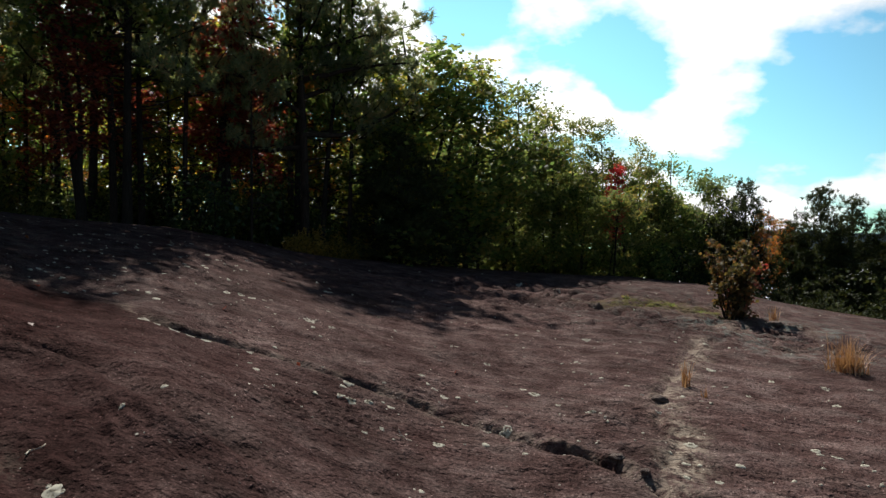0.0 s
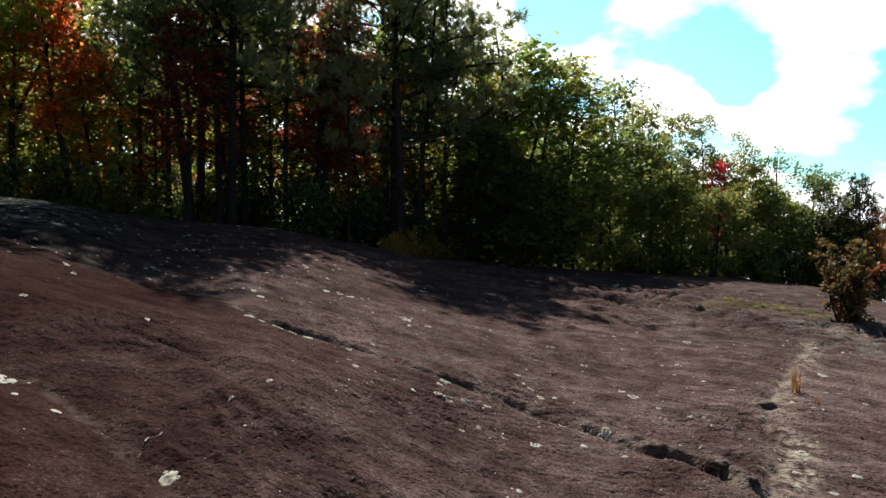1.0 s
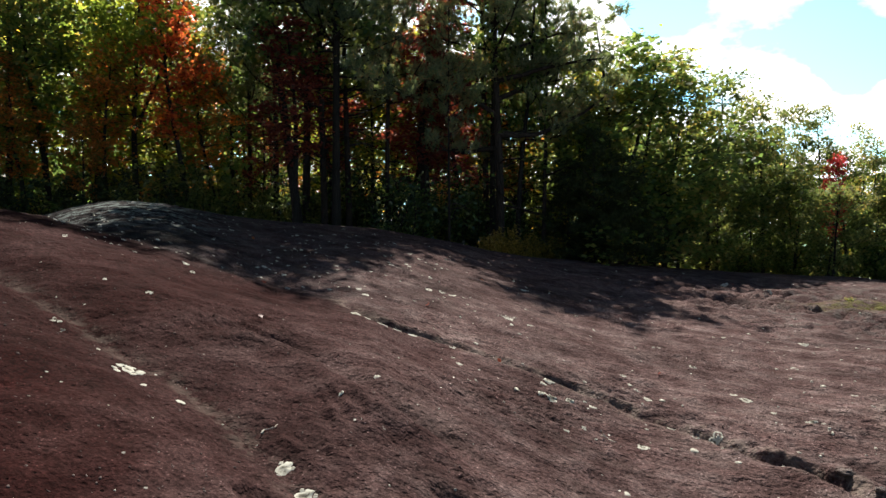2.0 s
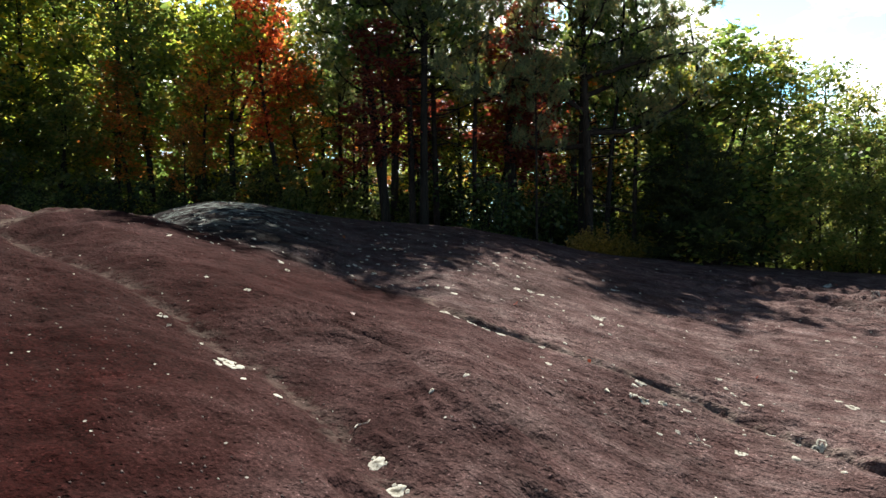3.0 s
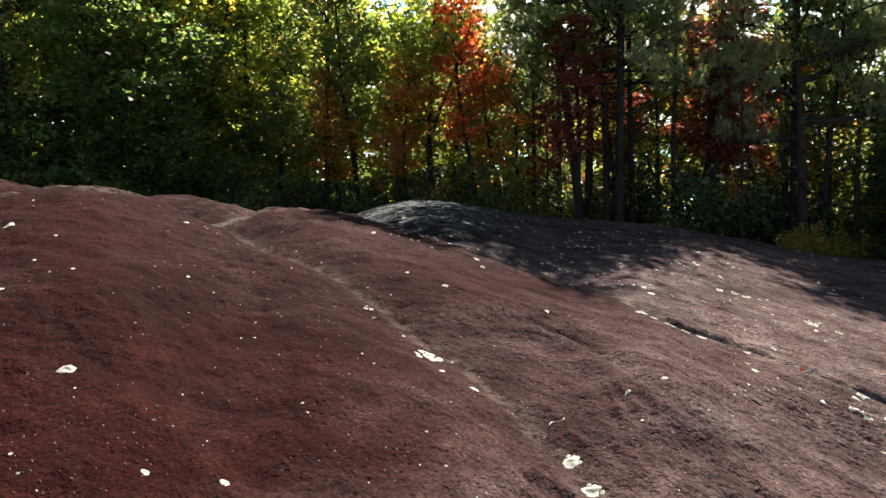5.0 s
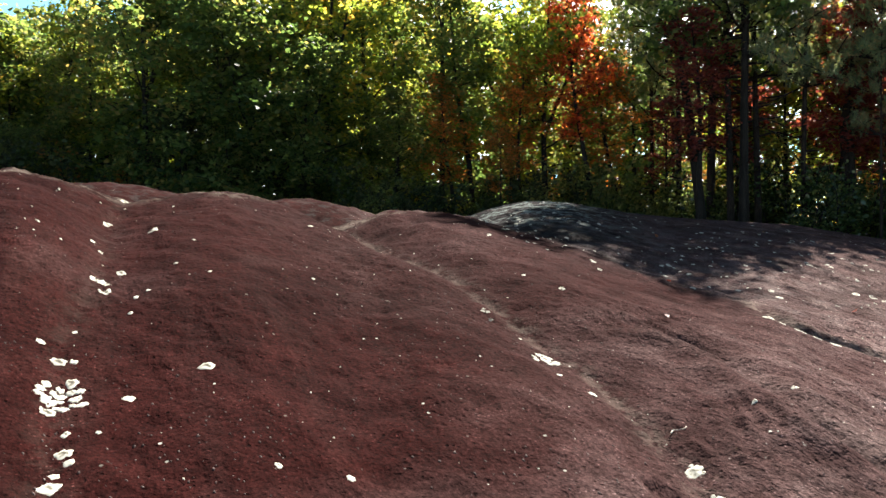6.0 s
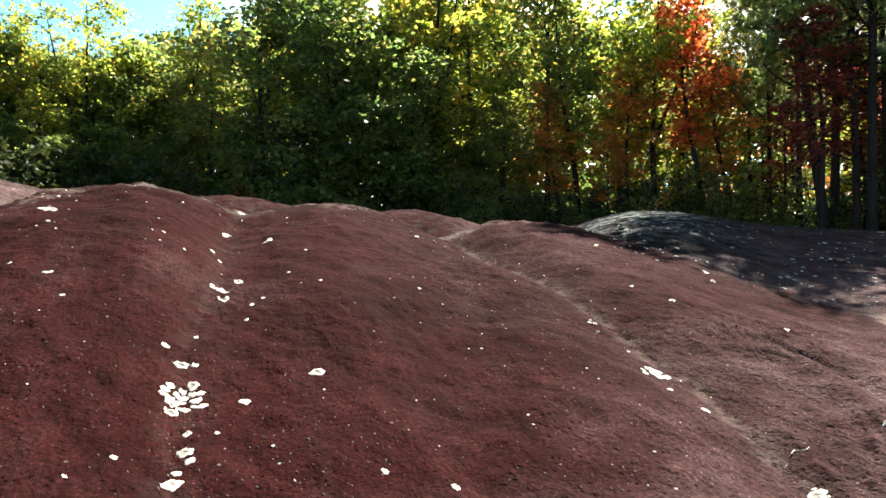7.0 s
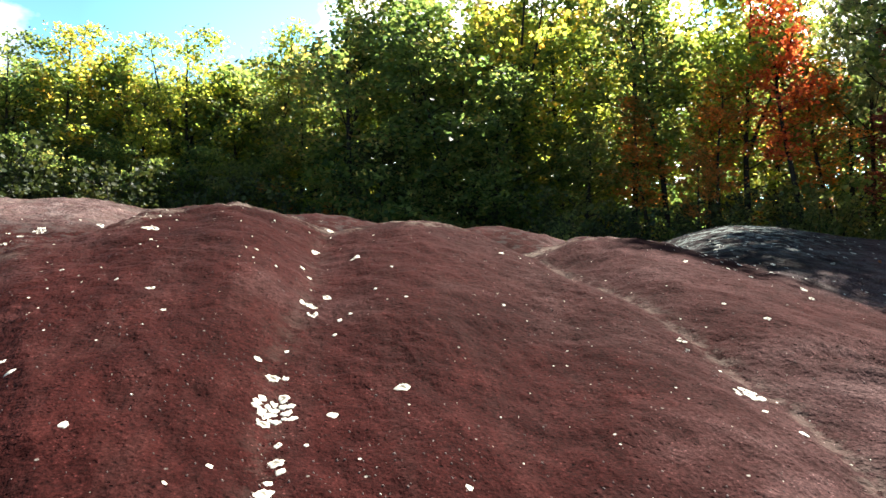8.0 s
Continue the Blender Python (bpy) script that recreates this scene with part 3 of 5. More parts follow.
class Tubes:
    """Tapered round stems gathered into one mesh."""

    def __init__(self):
        self.v, self.f = [], []

    def add(self, points, r0, r1, sides=6):
        base, n = len(self.v), len(points)
        for i, p in enumerate(points):
            q = points[min(i + 1, n - 1)] - points[max(i - 1, 0)]
            q = q.normalized() if q.length > 1e-6 else Vector((0, 0, 1))
            u = q.orthogonal().normalized()
            w = q.cross(u)
            r = r0 + (r1 - r0) * i / (n - 1)
            for k in range(sides):
                a = 2 * math.pi * k / sides
                self.v.append(p + (u * math.cos(a) + w * math.sin(a)) * r)
        for i in range(n - 1):
            for k in range(sides):
                a, b = base + i * sides + k, base + i * sides + (k + 1) % sides
                self.f.append((a, b, b + sides, a + sides))
        self.f.append(tuple(base + (n - 1) * sides + k for k in range(sides)))


def bent(rng, start, way, length, steps, wander, lift=0.0):
    pts, p, d = [start.copy()], start.copy(), way.normalized()
    for _ in range(steps):
        d = (d + Vector((rng.gauss(0, wander), rng.gauss(0, wander), rng.gauss(0, wander) + lift))).normalized()
        p = p + d * (length / steps)
        pts.append(p.copy())
    return pts


def leaf_cloud(rng, centres, per, spread, size, flat=0.4, tilt=0.8, long=1.0):
    """Many small folded leaves in flat sprays round the twig ends: vertices and faces."""
    c = np.array([tuple(p) for p in centres])
    lean = rng.normal(0, .28, (len(c), 2))
    c, lean = np.repeat(c, per, axis=0), np.repeat(lean, per, axis=0)
    n = len(c)
    off = rng.normal(0, 1, (n, 3)) * np.array((spread, spread, spread * flat))
    off[:, 2] += (off[:, :2] * lean).sum(1) - .35 * np.hypot(off[:, 0], off[:, 1])
    c = c + off
    yaw, s = rng.uniform(0, 2 * math.pi, n), size * rng.uniform(.55, 1.3, n)
    d = np.stack([np.cos(yaw), np.sin(yaw), rng.normal(-.35, .4, n)], 1)
    d /= np.linalg.norm(d, axis=1)[:, None]
    side = np.cross(d, np.stack([rng.normal(0, tilt, n) - lean[:, 0], rng.normal(0, tilt, n) - lean[:, 1], np.ones(n)], 1))
    side /= np.linalg.norm(side, axis=1)[:, None]
    up = np.cross(side, d)
    s = s[:, None]
    v = np.stack([c - d * s * .5 * long, c + side * s * .42 + up * s * .1, c + d * s * .55 * long, c - side * s * .42 + up * s * .1], 1).reshape(-1, 3)
    f = np.arange(4 * n).reshape(-1, 4)
    tri = np.concatenate([f[:, [0, 1, 2]], f[:, [0, 2, 3]]])
    return v, tri


def fast_part(name, v, f, material, parent, label=""):
    me = bpy.data.meshes.new(name)
    me.vertices.add(len(v))
    me.vertices.foreach_set("co", np.ascontiguousarray(v, dtype=np.float32).ravel())
    me.loops.add(f.size)
    me.loops.foreach_set("vertex_index", np.ascontiguousarray(f, dtype=np.int32).ravel())
    me.polygons.add(len(f))
    me.polygons.foreach_set("loop_start", np.arange(0, f.size, f.shape[1], dtype=np.int32))
    me.update(calc_edges=True)
    me.materials.append(material)
    ob = new(name, me)
    ob.parent = parent
    return tagged(ob, label)


def crown_reach(form, u):
    """Share of the crown's half width at a share u of its height."""
    if form == "cone":
        return min(1, .55 + 3 * u) * (1 - u) ** .8 + .1
    if form == "oval":
        return math.sin(math.pi * (.12 + .84 * u)) ** .75
    return min(1, .4 + 1.6 * u) * (1.04 - u) ** .45


def broadleaf(seed, height, crown_from, wide, limbs, per, leaf, name="broadleaf_tree", form="oval", joined=False, spread=.2, tops=1):
    """A hardwood: tapered trunk, rising limbs that fork, leaves in flat sprays along the twigs."""
    rng, nr = random.Random(seed), np.random.RandomState(seed)
    tree = new(name)
    trunk, branches, arms, tips = Tubes(), Tubes(), [], []
    spine = bent(rng, Vector((0, 0, -.3)), Vector((rng.uniform(-.03, .03), rng.uniform(-.03, .03), 1)), height + .1, 12, .032, .03)
    girth = .0115 * height + .015
    trunk.add(spine, girth, .012, 8)
    leaders = [spine]
    for _ in range(tops - 1):
        # a second leader that forks off halfway up
        fork = spine[rng.choice((4, 5, 6))]
        a = rng.uniform(0, 6.28)
        second = bent(rng, fork, Vector((math.cos(a) * .45, math.sin(a) * .45, 1)), (height - fork.z) * rng.uniform(.8, .95), 6, .05, .05)
        trunk.add(second, girth * .55, .01, 6)
        leaders.append(second)
    for k in range(limbs):
        t = crown_from + (1 - crown_from) * (k + rng.random()) / limbs
        line = rng.choice(leaders) if t > .6 else spine
        if line is spine:
            i = min(int(t * 12), 11)
            root = spine[i].lerp(spine[i + 1], t * 12 - i)
        else:
            w = min(.98, max(.05, (t - .5) / .5)) * 6
            root = line[int(w)].lerp(line[int(w) + 1], w - int(w))
        u = (t - crown_from) / (1 - crown_from)
        reach = wide * crown_reach(form, u) * rng.choice((.5, .75, .9, 1, 1, 1.15))
        if not joined:
            branches = Tubes()
            arms.append(branches)
        a = k * 2.4 + rng.uniform(-.5, .5)
        limb = bent(rng, root, Vector((math.cos(a), math.sin(a), rng.uniform(.1, .5) + .6 * u)), reach, 5, .14, .05)
        branches.add(limb, max(.01, girth * .34 * (1 - .7 * t)), .006, 3 if joined else 5)
        count = 4 if joined else max(3, int(7 * reach / wide + .5))
        for q in range(count):
            w = .3 + .7 * (q + rng.random()) / count
            j = min(int(w * 5), 4)
            p = limb[j].lerp(limb[j + 1], w * 5 - j)
            b = a + rng.choice((-1, 1)) * rng.uniform(.4, 1.2)
            twig = bent(rng, p, Vector((math.cos(b), math.sin(b), rng.gauss(.2, .25))), rng.uniform(.35, .8) * wide / 2.2, 3, .15)
            if not joined or q < 2:
                branches.add(twig, .007, .003, 3)
            tips += [twig[-1], twig[2].lerp(twig[1], .4)]
        tips.append(limb[-1])
    for line in leaders:
        tips += [line[-1], line[-2].lerp(line[-1], .3), line[-1].lerp(line[-2], .35)]
    link_part("trunk", trunk.v, trunk.f, GREY_BARK, tree, True)
    for arm in arms or [branches]:
        link_part("limb" if arms else "branchwork", arm.v, arm.f, GREY_BARK, tree)
    v, f = leaf_cloud(nr, tips, per, spread, leaf)
    fast_part("crown", v, f, GREEN, tree)
    return tree


def pine(seed, height, crown_from, wide, whorls, tufts, name="pine_tree", needles=26, long=0.13, thick=0.0118, great=()):
    """A pine: straight trunk, whorled limbs, a few dead stubs below, needles in tufts."""
    rng, nr = random.Random(seed), np.random.RandomState(seed)
    tree = new(name)
    trunk, arms, ends = Tubes(), [], []
    spine = bent(rng, Vector((0, 0, -.3)), Vector((rng.uniform(-.02, .02), rng.uniform(-.02, .02), 1)), height + .2, 14, .012, .05)
    girth = .0085 * height + .022
    trunk.add(spine, girth, .02, 9)

    def on_spine(t):
        i = min(int(t * 14), 13)
        return spine[i].lerp(spine[i + 1], t * 14 - i)
    for k in range(9):
        t = rng.uniform(.12, crown_from)
        a = rng.uniform(0, 6.28)
        arms.append(Tubes())
        arms[-1].add(bent(rng, on_spine(t), Vector((math.cos(a), math.sin(a), rng.uniform(-.2, .3))), rng.uniform(.5, 2.0), 5, .15), .022, .006, 5)
    for k in range(whorls):
        t = crown_from + (1 - crown_from) * (k + .5) / whorls
        u = (t - crown_from) / (1 - crown_from)
        for q in range(rng.choice((3, 4, 4, 5))):
            a = q * 1.57 + k * .8 + rng.uniform(-.4, .4)
            reach = wide * (1.05 - u) ** .7 * rng.uniform(.5, 1.1) + .25
            limb = bent(rng, on_spine(t), Vector((math.cos(a), math.sin(a), rng.uniform(-.05, .25) + .5 * u)), reach, 6, .1, .03)
            branches = Tubes()
            arms.append(branches)
            branches.add(limb, .012 + .022 * reach / wide, .006, 4)
            for _ in range(max(3, int(tufts * reach / wide))):
                w = rng.uniform(.3, 1) ** .7
                j = min(int(w * 6), 5)
                p = limb[j].lerp(limb[j + 1], w * 6 - j)
                e = p + Vector((rng.gauss(0, .2), rng.gauss(0, .2), rng.gauss(.08, .1)))
                if rng.random() < .4:
                    branches.add([p, p.lerp(e, .5), e], .005, .003, 3)
                ends.append(e)
    # great limbs low on the trunk: share of the height, bearing, reach, lift
    for t, a, reach, lift in great:
        limb = bent(rng, on_spine(t), Vector((math.cos(radians(a)), math.sin(radians(a)), lift)), reach, 8, .13, .02)
        branches = Tubes()
        arms.append(branches)
        branches.add(limb, .055, .012, 6)
        for k in range(9):
            w = .3 + .7 * (k + rng.random()) / 9
            j = min(int(w * 8), 7)
            p = limb[j].lerp(limb[j + 1], w * 8 - j)
            side = bent(rng, p, Vector((rng.gauss(0, 1), rng.gauss(0, 1), rng.gauss(.35, .3))), rng.uniform(.35, .8), 3, .15)
            branches.add(side, .014, .005, 3)
            for _ in range(6):
                ends.append(side[rng.choice((1, 2, 3, 3))] + Vector((rng.gauss(0, .12), rng.gauss(0, .12), rng.gauss(.03, .08))))
    ends.append(spine[-1])
    link_part("trunk", trunk.v, trunk.f, PINE_BARK, tree, True)
    for arm in arms:
        link_part("limb", arm.v, arm.f, PINE_BARK, tree)
    c = np.repeat(np.array([tuple(e) for e in ends]), needles, axis=0)
    n = len(c)
    d = nr.normal(0, 1, (n, 3)) + np.array((0, 0, .45))
    d /= np.linalg.norm(d, axis=1)[:, None]
    w = np.cross(d, nr.normal(0, 1, (n, 3)))
    w /= np.linalg.norm(w, axis=1)[:, None]
    s = (long * nr.uniform(.7, 1.3, n))[:, None]
    c = c + nr.normal(0, .03, (n, 3))
    v = np.stack([c - w * thick, c + w * thick, c + d * s + w * thick * .5], 1).reshape(-1, 3)
    fast_part("crown", v, np.arange(3 * n).reshape(-1, 3), NEEDLE, tree)
    return tree


def shrub(seed, height, wide, stems, per, leaf, material, name="shrub"):
    """A bush of several stems, leafy almost to the ground."""
    rng, nr = random.Random(seed), np.random.RandomState(seed)
    bush = new(name)
    wood, tips = Tubes(), []
    for k in range(stems):
        a = k * 2.4 + rng.uniform(-.4, .4)
        lean = rng.uniform(.1, .75) * wide / height * 1.3
        stem = bent(rng, Vector((.08 * math.cos(a), .08 * math.sin(a), -.1)), Vector((math.cos(a) * lean, math.sin(a) * lean, 1)), height * rng.uniform(.6, 1.05), 6, .12, .02)
        wood.add(stem, .014, .004, 4)
        for q in range(7):
            w = rng.uniform(.22, 1)
            j = min(int(w * 6), 5)
            p = stem[j].lerp(stem[j + 1], w * 6 - j)
            twig = bent(rng, p, Vector((rng.gauss(0, 1), rng.gauss(0, 1), rng.gauss(.1, .4))), rng.uniform(.15, .45) * wide, 2, .2)
            if q < 4:
                wood.add(twig, .005, .002, 3)
            tips += [twig[-1], twig[1]]
    link_part("woody_frame", wood.v, wood.f, GREY_BARK, bush)
    v, f = leaf_cloud(nr, tips, per, .11 * wide, leaf, .8, 1.0)
    fast_part("foliage", v, f, material, bush)
    return bush


def plant(proto, bearing, dist, tall, made, leaves=None, label="", category="tree", group="", sink=0.0, turn=None, slim=1.0):
    """Set a copy of a prototype on the ground, scaled to a height."""
    x, y = spot(bearing, dist)
    s = tall / proto["made_height"]
    turn = (bearing * 37.7 + dist * 91.3) % 360 if turn is None else turn
    m = pose(x, y, height_at(x, y) - sink, 0, 0, turn)
    if proto.get("used"):
        k = proto.scale
        ob = copy_thing(proto, m @ Matrix.Diagonal((s * slim / k[0], s * slim / k[1], s / k[2], 1)))
    else:
        ob, proto["used"] = proto, 1
        ob.matrix_basis = m @ Matrix.Diagonal((s * slim, s * slim, s, 1))
    if leaves:
        for o in ob.children:
            if o.name.startswith(("crown", "foliage")):
                o.material_slots[0].link = "OBJECT"
                o.material_slots[0].material = leaves
    return tagged(ob, label, category, group)


def sized(ob, height):
    ob["made_height"] = height
    return ob


HARDWOODS = [sized(broadleaf(s, 8.0, .22, 2.2, 26, 19, .145, form=form, tops=tops, spread=.23), 8.0) for s, form, tops in ((11, "tall", 2), (12, "oval", 2), (13, "tall", 1), (14, "oval", 3))]
SLENDER = [sized(broadleaf(s, 9.0, .34, 1.6, 24, 19, .14, form="tall", tops=1, spread=.22), 9.0) for s in (21, 22)]
BUSHY = [sized(broadleaf(s, 5.5, .04, 2.0, 32, 18, .115, form=form, spread=.18, tops=tops), 5.5) for s, form, tops in ((31, "cone", 1), (32, "oval", 2), (33, "cone", 2))]
FAR = [sized(broadleaf(s, 9.0, .08, 2.8, 22, 10, .32, name="woodland_tree", joined=True, form=form, spread=.32), 9.0) for s, form in ((41, "tall"), (42, "cone"), (43, "oval"))]
PINES = [sized(pine(s, 8.5, .36, 2.3, 11, 22, needles=30, thick=.0125), 8.5) for s in (51, 52, 53)]
GREAT_PINE = sized(pine(54, 8.5, .46, 2.4, 9, 26, needles=32, thick=.0125, great=((.30, -5, 3.0, .1), (.27, 160, 1.6, .05), (.38, 20, 2.6, .35), (.42, -20, 2.2, .15), (.34, 200, 1.9, .3))), 8.5)
YOUNG_PINES = [sized(pine(s, 5.0, .06, 1.7, 13, 40, "young_pine_tree", needles=11, long=.16, thick=.019), 5.0) for s in (61, 62)]
SHRUBS = [sized(shrub(s, 1.8, 1.1, 9, 13, .075, SHINY, "laurel_shrub"), 1.8) for s in (71, 72, 73)]
SAPLINGS = [sized(shrub(s, 2.6, 1.1, 8, 7, .14, GREEN, "sapling"), 2.6) for s in (81, 82)]


def rise_to(bearing, dist, rise):
    """The height of a tree whose top stands at a rise in degrees."""
    x, y = spot(bearing, dist)
    return EYE + dist * math.tan(radians(rise)) - height_at(x, y)


made = []
# pines among the hardwoods: bearing, metres away, height, girth
plant(GREAT_PINE, 10.2, 16.6, 9.4, made, None, "tall dark pine with great crooked limbs at the forest edge", "pine tree", "pines at the forest edge", turn=12)
for k, (b, d, h, w) in enumerate([(11.2, 17.4, 9.2, .8), (14.0, 15.7, 5.2, .5), (18.5, 16.4, 7.8, .7), (21.4, 16.6, 8.4, .8), (7.0, 17.2, 7.2, .7),
                                  (24.6, 16.8, 9.8, .9), (22.2, 15.8, 8.9, .7), (26.9, 19.5, 9.0, .65), (8.6, 18.4, 8.6, .8), (23.2, 15.9, 8.6, .8), (16.4, 21.5, 7.6, .8), (28.6, 18.4, 7.0, .8), (26.6, 17.8, 7.6, .9)]):
    plant(PINES[k % 3], b, d, h, made, None, "tall dark pine with a bare lower trunk at the forest edge", "pine tree", "pines at the forest edge", slim=w)
# high hardwoods added to rise over the front row and shade the slab
for b, d, h, w in ((22.4, 15.5, 9.8, .75), (25.0, 15.8, 10.4, .8), (10.8, 16.9, 8.4, .7), (9.0, 16.8, 8.4, .6)):
    plant(SLENDER[int(b) % 2], b, d, h, made, GREEN, "high green hardwood tree with a bare lower trunk, added for its shade", "tree", "trees at the forest edge", slim=w)
# the edge falling away to open sky: bearing, metres away, rise of the top, kind, leaves, girth
EDGE = [
    (1.3, 18.2, 17.2, BUSHY[2], GREEN, 1.25, "full green maple with a pointed top beside the rock"), (0.2, 18.6, 14.6, BUSHY[0], GREEN, 1.15, "dense green hardwood tree at the forest edge"), (2.6, 18.8, 14, BUSHY[0], LIME, 1.1, "dense yellow-green hardwood tree at the forest edge"), (-1.6, 18.8, 12.6, BUSHY[0], GREEN, 1.1, "dense green hardwood tree at the forest edge"),
    (-4.5, 20, 12.4, BUSHY[0], OLIVE, .95, "olive-green pointed tree at the forest edge"), (-6.6, 20.8, 10.7, BUSHY[0], OLIVE, .95, "olive-green pointed tree at the forest edge"),
    (-9.5, 21.5, 10.0, HARDWOODS[2], OLIVE, .8, "thin yellow-green tree with open crown"), (-11.7, 21.8, 9.7, SLENDER[0], OLIVE, .9, "thin pale tree with open crown"),
    (-14.3, 22.2, 8.2, HARDWOODS[0], OLIVE, .85, "olive-green tree with open crown"), (-16.7, 22.5, 7.5, BUSHY[2], GREEN, .9, "green pointed tree behind the rock"),
    (-8.2, 20.6, 8.6, BUSHY[1], OLIVE, 1, "olive-green young tree at the forest edge"), (-12.2, 20.6, 6.4, SLENDER[1], CRIMSON, .8, "small crimson maple among green trees"),
    (-12.5, 19.6, 4.6, BUSHY[1], OLIVE, 1.1, "low olive tree at the edge of the rock"), (-22.4, 22.6, 3.4, BUSHY[2], RUSSET, .6, "small russet tree among the pines"), (-13.4, 21.2, 6.8, BUSHY[0], OLIVE, 1, "olive-green bushy tree behind the rock"), (-18.6, 22.5, 5.9, BUSHY[1], OLIVE, .9, "low green tree behind the rock"),
    (-21.6, 23, 4.9, YOUNG_PINES[0], SHADED, .8, "young pine behind the rock"), (-23.3, 23.6, 2.9, BUSHY[2], RUSSET, .7, "low russet tree behind the rock"), (-20.0, 23, 4.2, BUSHY[0], SHADED, 1, "low dark green tree behind the rock"),
    (-26.2, 23, 4.2, YOUNG_PINES[1], SHADED, .9, "young pine behind the rock"), (-28.1, 24, 3.5, YOUNG_PINES[0], SHADED, .9, "young pine behind the rock"),
    (-30.0, 24, 2.6, YOUNG_PINES[1], SHADED, 1, "young pine behind the rock"), (-33.5, 24, 2.2, YOUNG_PINES[1], SHADED, 1, "young pine behind the rock"),
    (-24.6, 23.4, 2.2, YOUNG_PINES[0], SHADED, 1.1, "low young pine behind the rock"), (-27.2, 22.8, 1.6, YOUNG_PINES[0], SHADED, 1.2, "low young pine behind the rock"), (-31.5, 23.5, 1.6, YOUNG_PINES[0], SHADED, 1.1, "young pine behind the rock"),
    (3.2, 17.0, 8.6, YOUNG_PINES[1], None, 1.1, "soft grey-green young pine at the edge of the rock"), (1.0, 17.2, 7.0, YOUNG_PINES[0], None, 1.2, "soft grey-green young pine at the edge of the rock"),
    (5.2, 17.2, 6.6, YOUNG_PINES[0], None, 1.1, "soft grey-green young pine at the edge of the rock"), (-1.0, 18.4, 5.2, YOUNG_PINES[1], None, 1.1, "dark young pine at the edge of the rock"), (2.2, 16.8, 4.0, BUSHY[2], SHADED, 1.3, "dark green bushy tree at the edge of the rock"),
    (-10.2, 21, 5.6, BUSHY[2], GREEN, 1.2, "low green tree at the edge of the rock"), (-5.2, 19.6, 5.4, BUSHY[1], OLIVE, 1.2, "low olive tree at the edge of the rock"),
    (-2.6, 19.2, 6.0, BUSHY[2], OLIVE, 1.2, "low olive tree at the edge of the rock"), (-15.2, 21.6, 4.4, BUSHY[1], OLIVE, 1.2, "low olive tree at the edge of the rock"), (-7.4, 20.2, 4.6, BUSHY[0], GREEN, 1.2, "low green tree at the edge of the rock")]
for b, d, e, kind, leaves, girth, label in EDGE:
    plant(kind, b, d, rise_to(b, d, e - .3), made, leaves, label, "tree", "trees at the forest edge", slim=girth)
# leafy maples to the ground, where the edge is closed: bearing, metres away, rise of the top, leaves
for k, (b, d, e, leaves) in enumerate([(50.6, 17.8, 11, GREEN), (54.2, 17.0, 15, GREEN), (57.4, 17.2, 18, GREEN), (61.0, 17.2, 20, GREEN), (64.6, 17.6, 18.5, GREEN), (67.6, 18.4, 12.5, LIME),
                                       (59.2, 16.6, 9, GREEN), (63.0, 16.8, 10, SHADED), (66.2, 17.0, 8, GREEN), (70.4, 18.2, 9, GREEN), (73.4, 18, 8, OLIVE), (76.2, 18.5, 9.4, GREEN), (79.2, 18, 8, GREEN), (82, 18.2, 9, GREEN), (85, 18, 8.5, GREEN), (88, 18.2, 9, GREEN)]):
    plant(BUSHY[k % 3], b, d, rise_to(b, d, e), made, leaves, "full leafy %s maple at the forest edge" % {GREEN: "green", LIME: "yellow-green", OLIVE: "olive", SHADED: "dark green"}[leaves], "tree", "trees at the forest edge", slim=1.15)
# the high hardwood edge: bearing, metres away, rise of the top, leaves
for k, (b, d, e, leaves) in enumerate([
        (25.4, 15.3, 16.5, MAROON), (32.6, 16.8, 19.6, SCARLET), (29.6, 19.5, 17, GREEN), (36.2, 17.4, 20.5, LIME), (39.6, 15.8, 9.5, RUSSET), (41.5, 17.6, 21, GREEN), (34.6, 18.8, 19.5, OLIVE), (38.6, 18.6, 21, LIME), (44.0, 18, 21.5, GREEN),
        (46.5, 18.5, 22, LIME), (49.0, 19, 22, GREEN), (52.0, 18.4, 23, LIME), (55.5, 19, 22.5, OLIVE), (58.5, 18.5, 22, LIME), (62.0, 18.8, 22, GREEN),
        (65.2, 19, 19.5, GREEN), (68.4, 18.6, 16, OLIVE), (71.2, 19, 17.8, LIME), (73.8, 20, 14.6, GREEN), (76.4, 19.5, 17, LIME), (79.4, 19, 13.8, LIME), (81.6, 19.4, 15.6, LIME), (84.4, 19.2, 16.4, LIME), (87.6, 19, 15.5, GREEN), (91, 19, 15, GREEN),
        (96, 18, 16, GREEN), (13.0, 20, 14.5, RUSSET), (6.0, 18.8, 15.2, OLIVE), (4.4, 18.4, 13.6, OLIVE), (8.2, 19.0, 14.6, RUSSET), (27.6, 17.8, 10.5, MAROON), (22.0, 19.8, 17, LIME)]):
    kind = SLENDER[k % 2] if leaves in (SCARLET, MAROON) or k % 4 == 1 else HARDWOODS[k % 4]
    name = {GREEN: "green hardwood tree", LIME: "yellow-green hardwood tree", OLIVE: "olive hardwood tree", MAROON: "dark red maple", SCARLET: "bright orange-red maple", RUSSET: "small russet maple"}[leaves]
    plant(kind, b, d, rise_to(b, d, e), made, leaves, name + " at the forest edge", "tree", "trees at the forest edge", slim=1.3 if leaves is MAROON else 1.0)
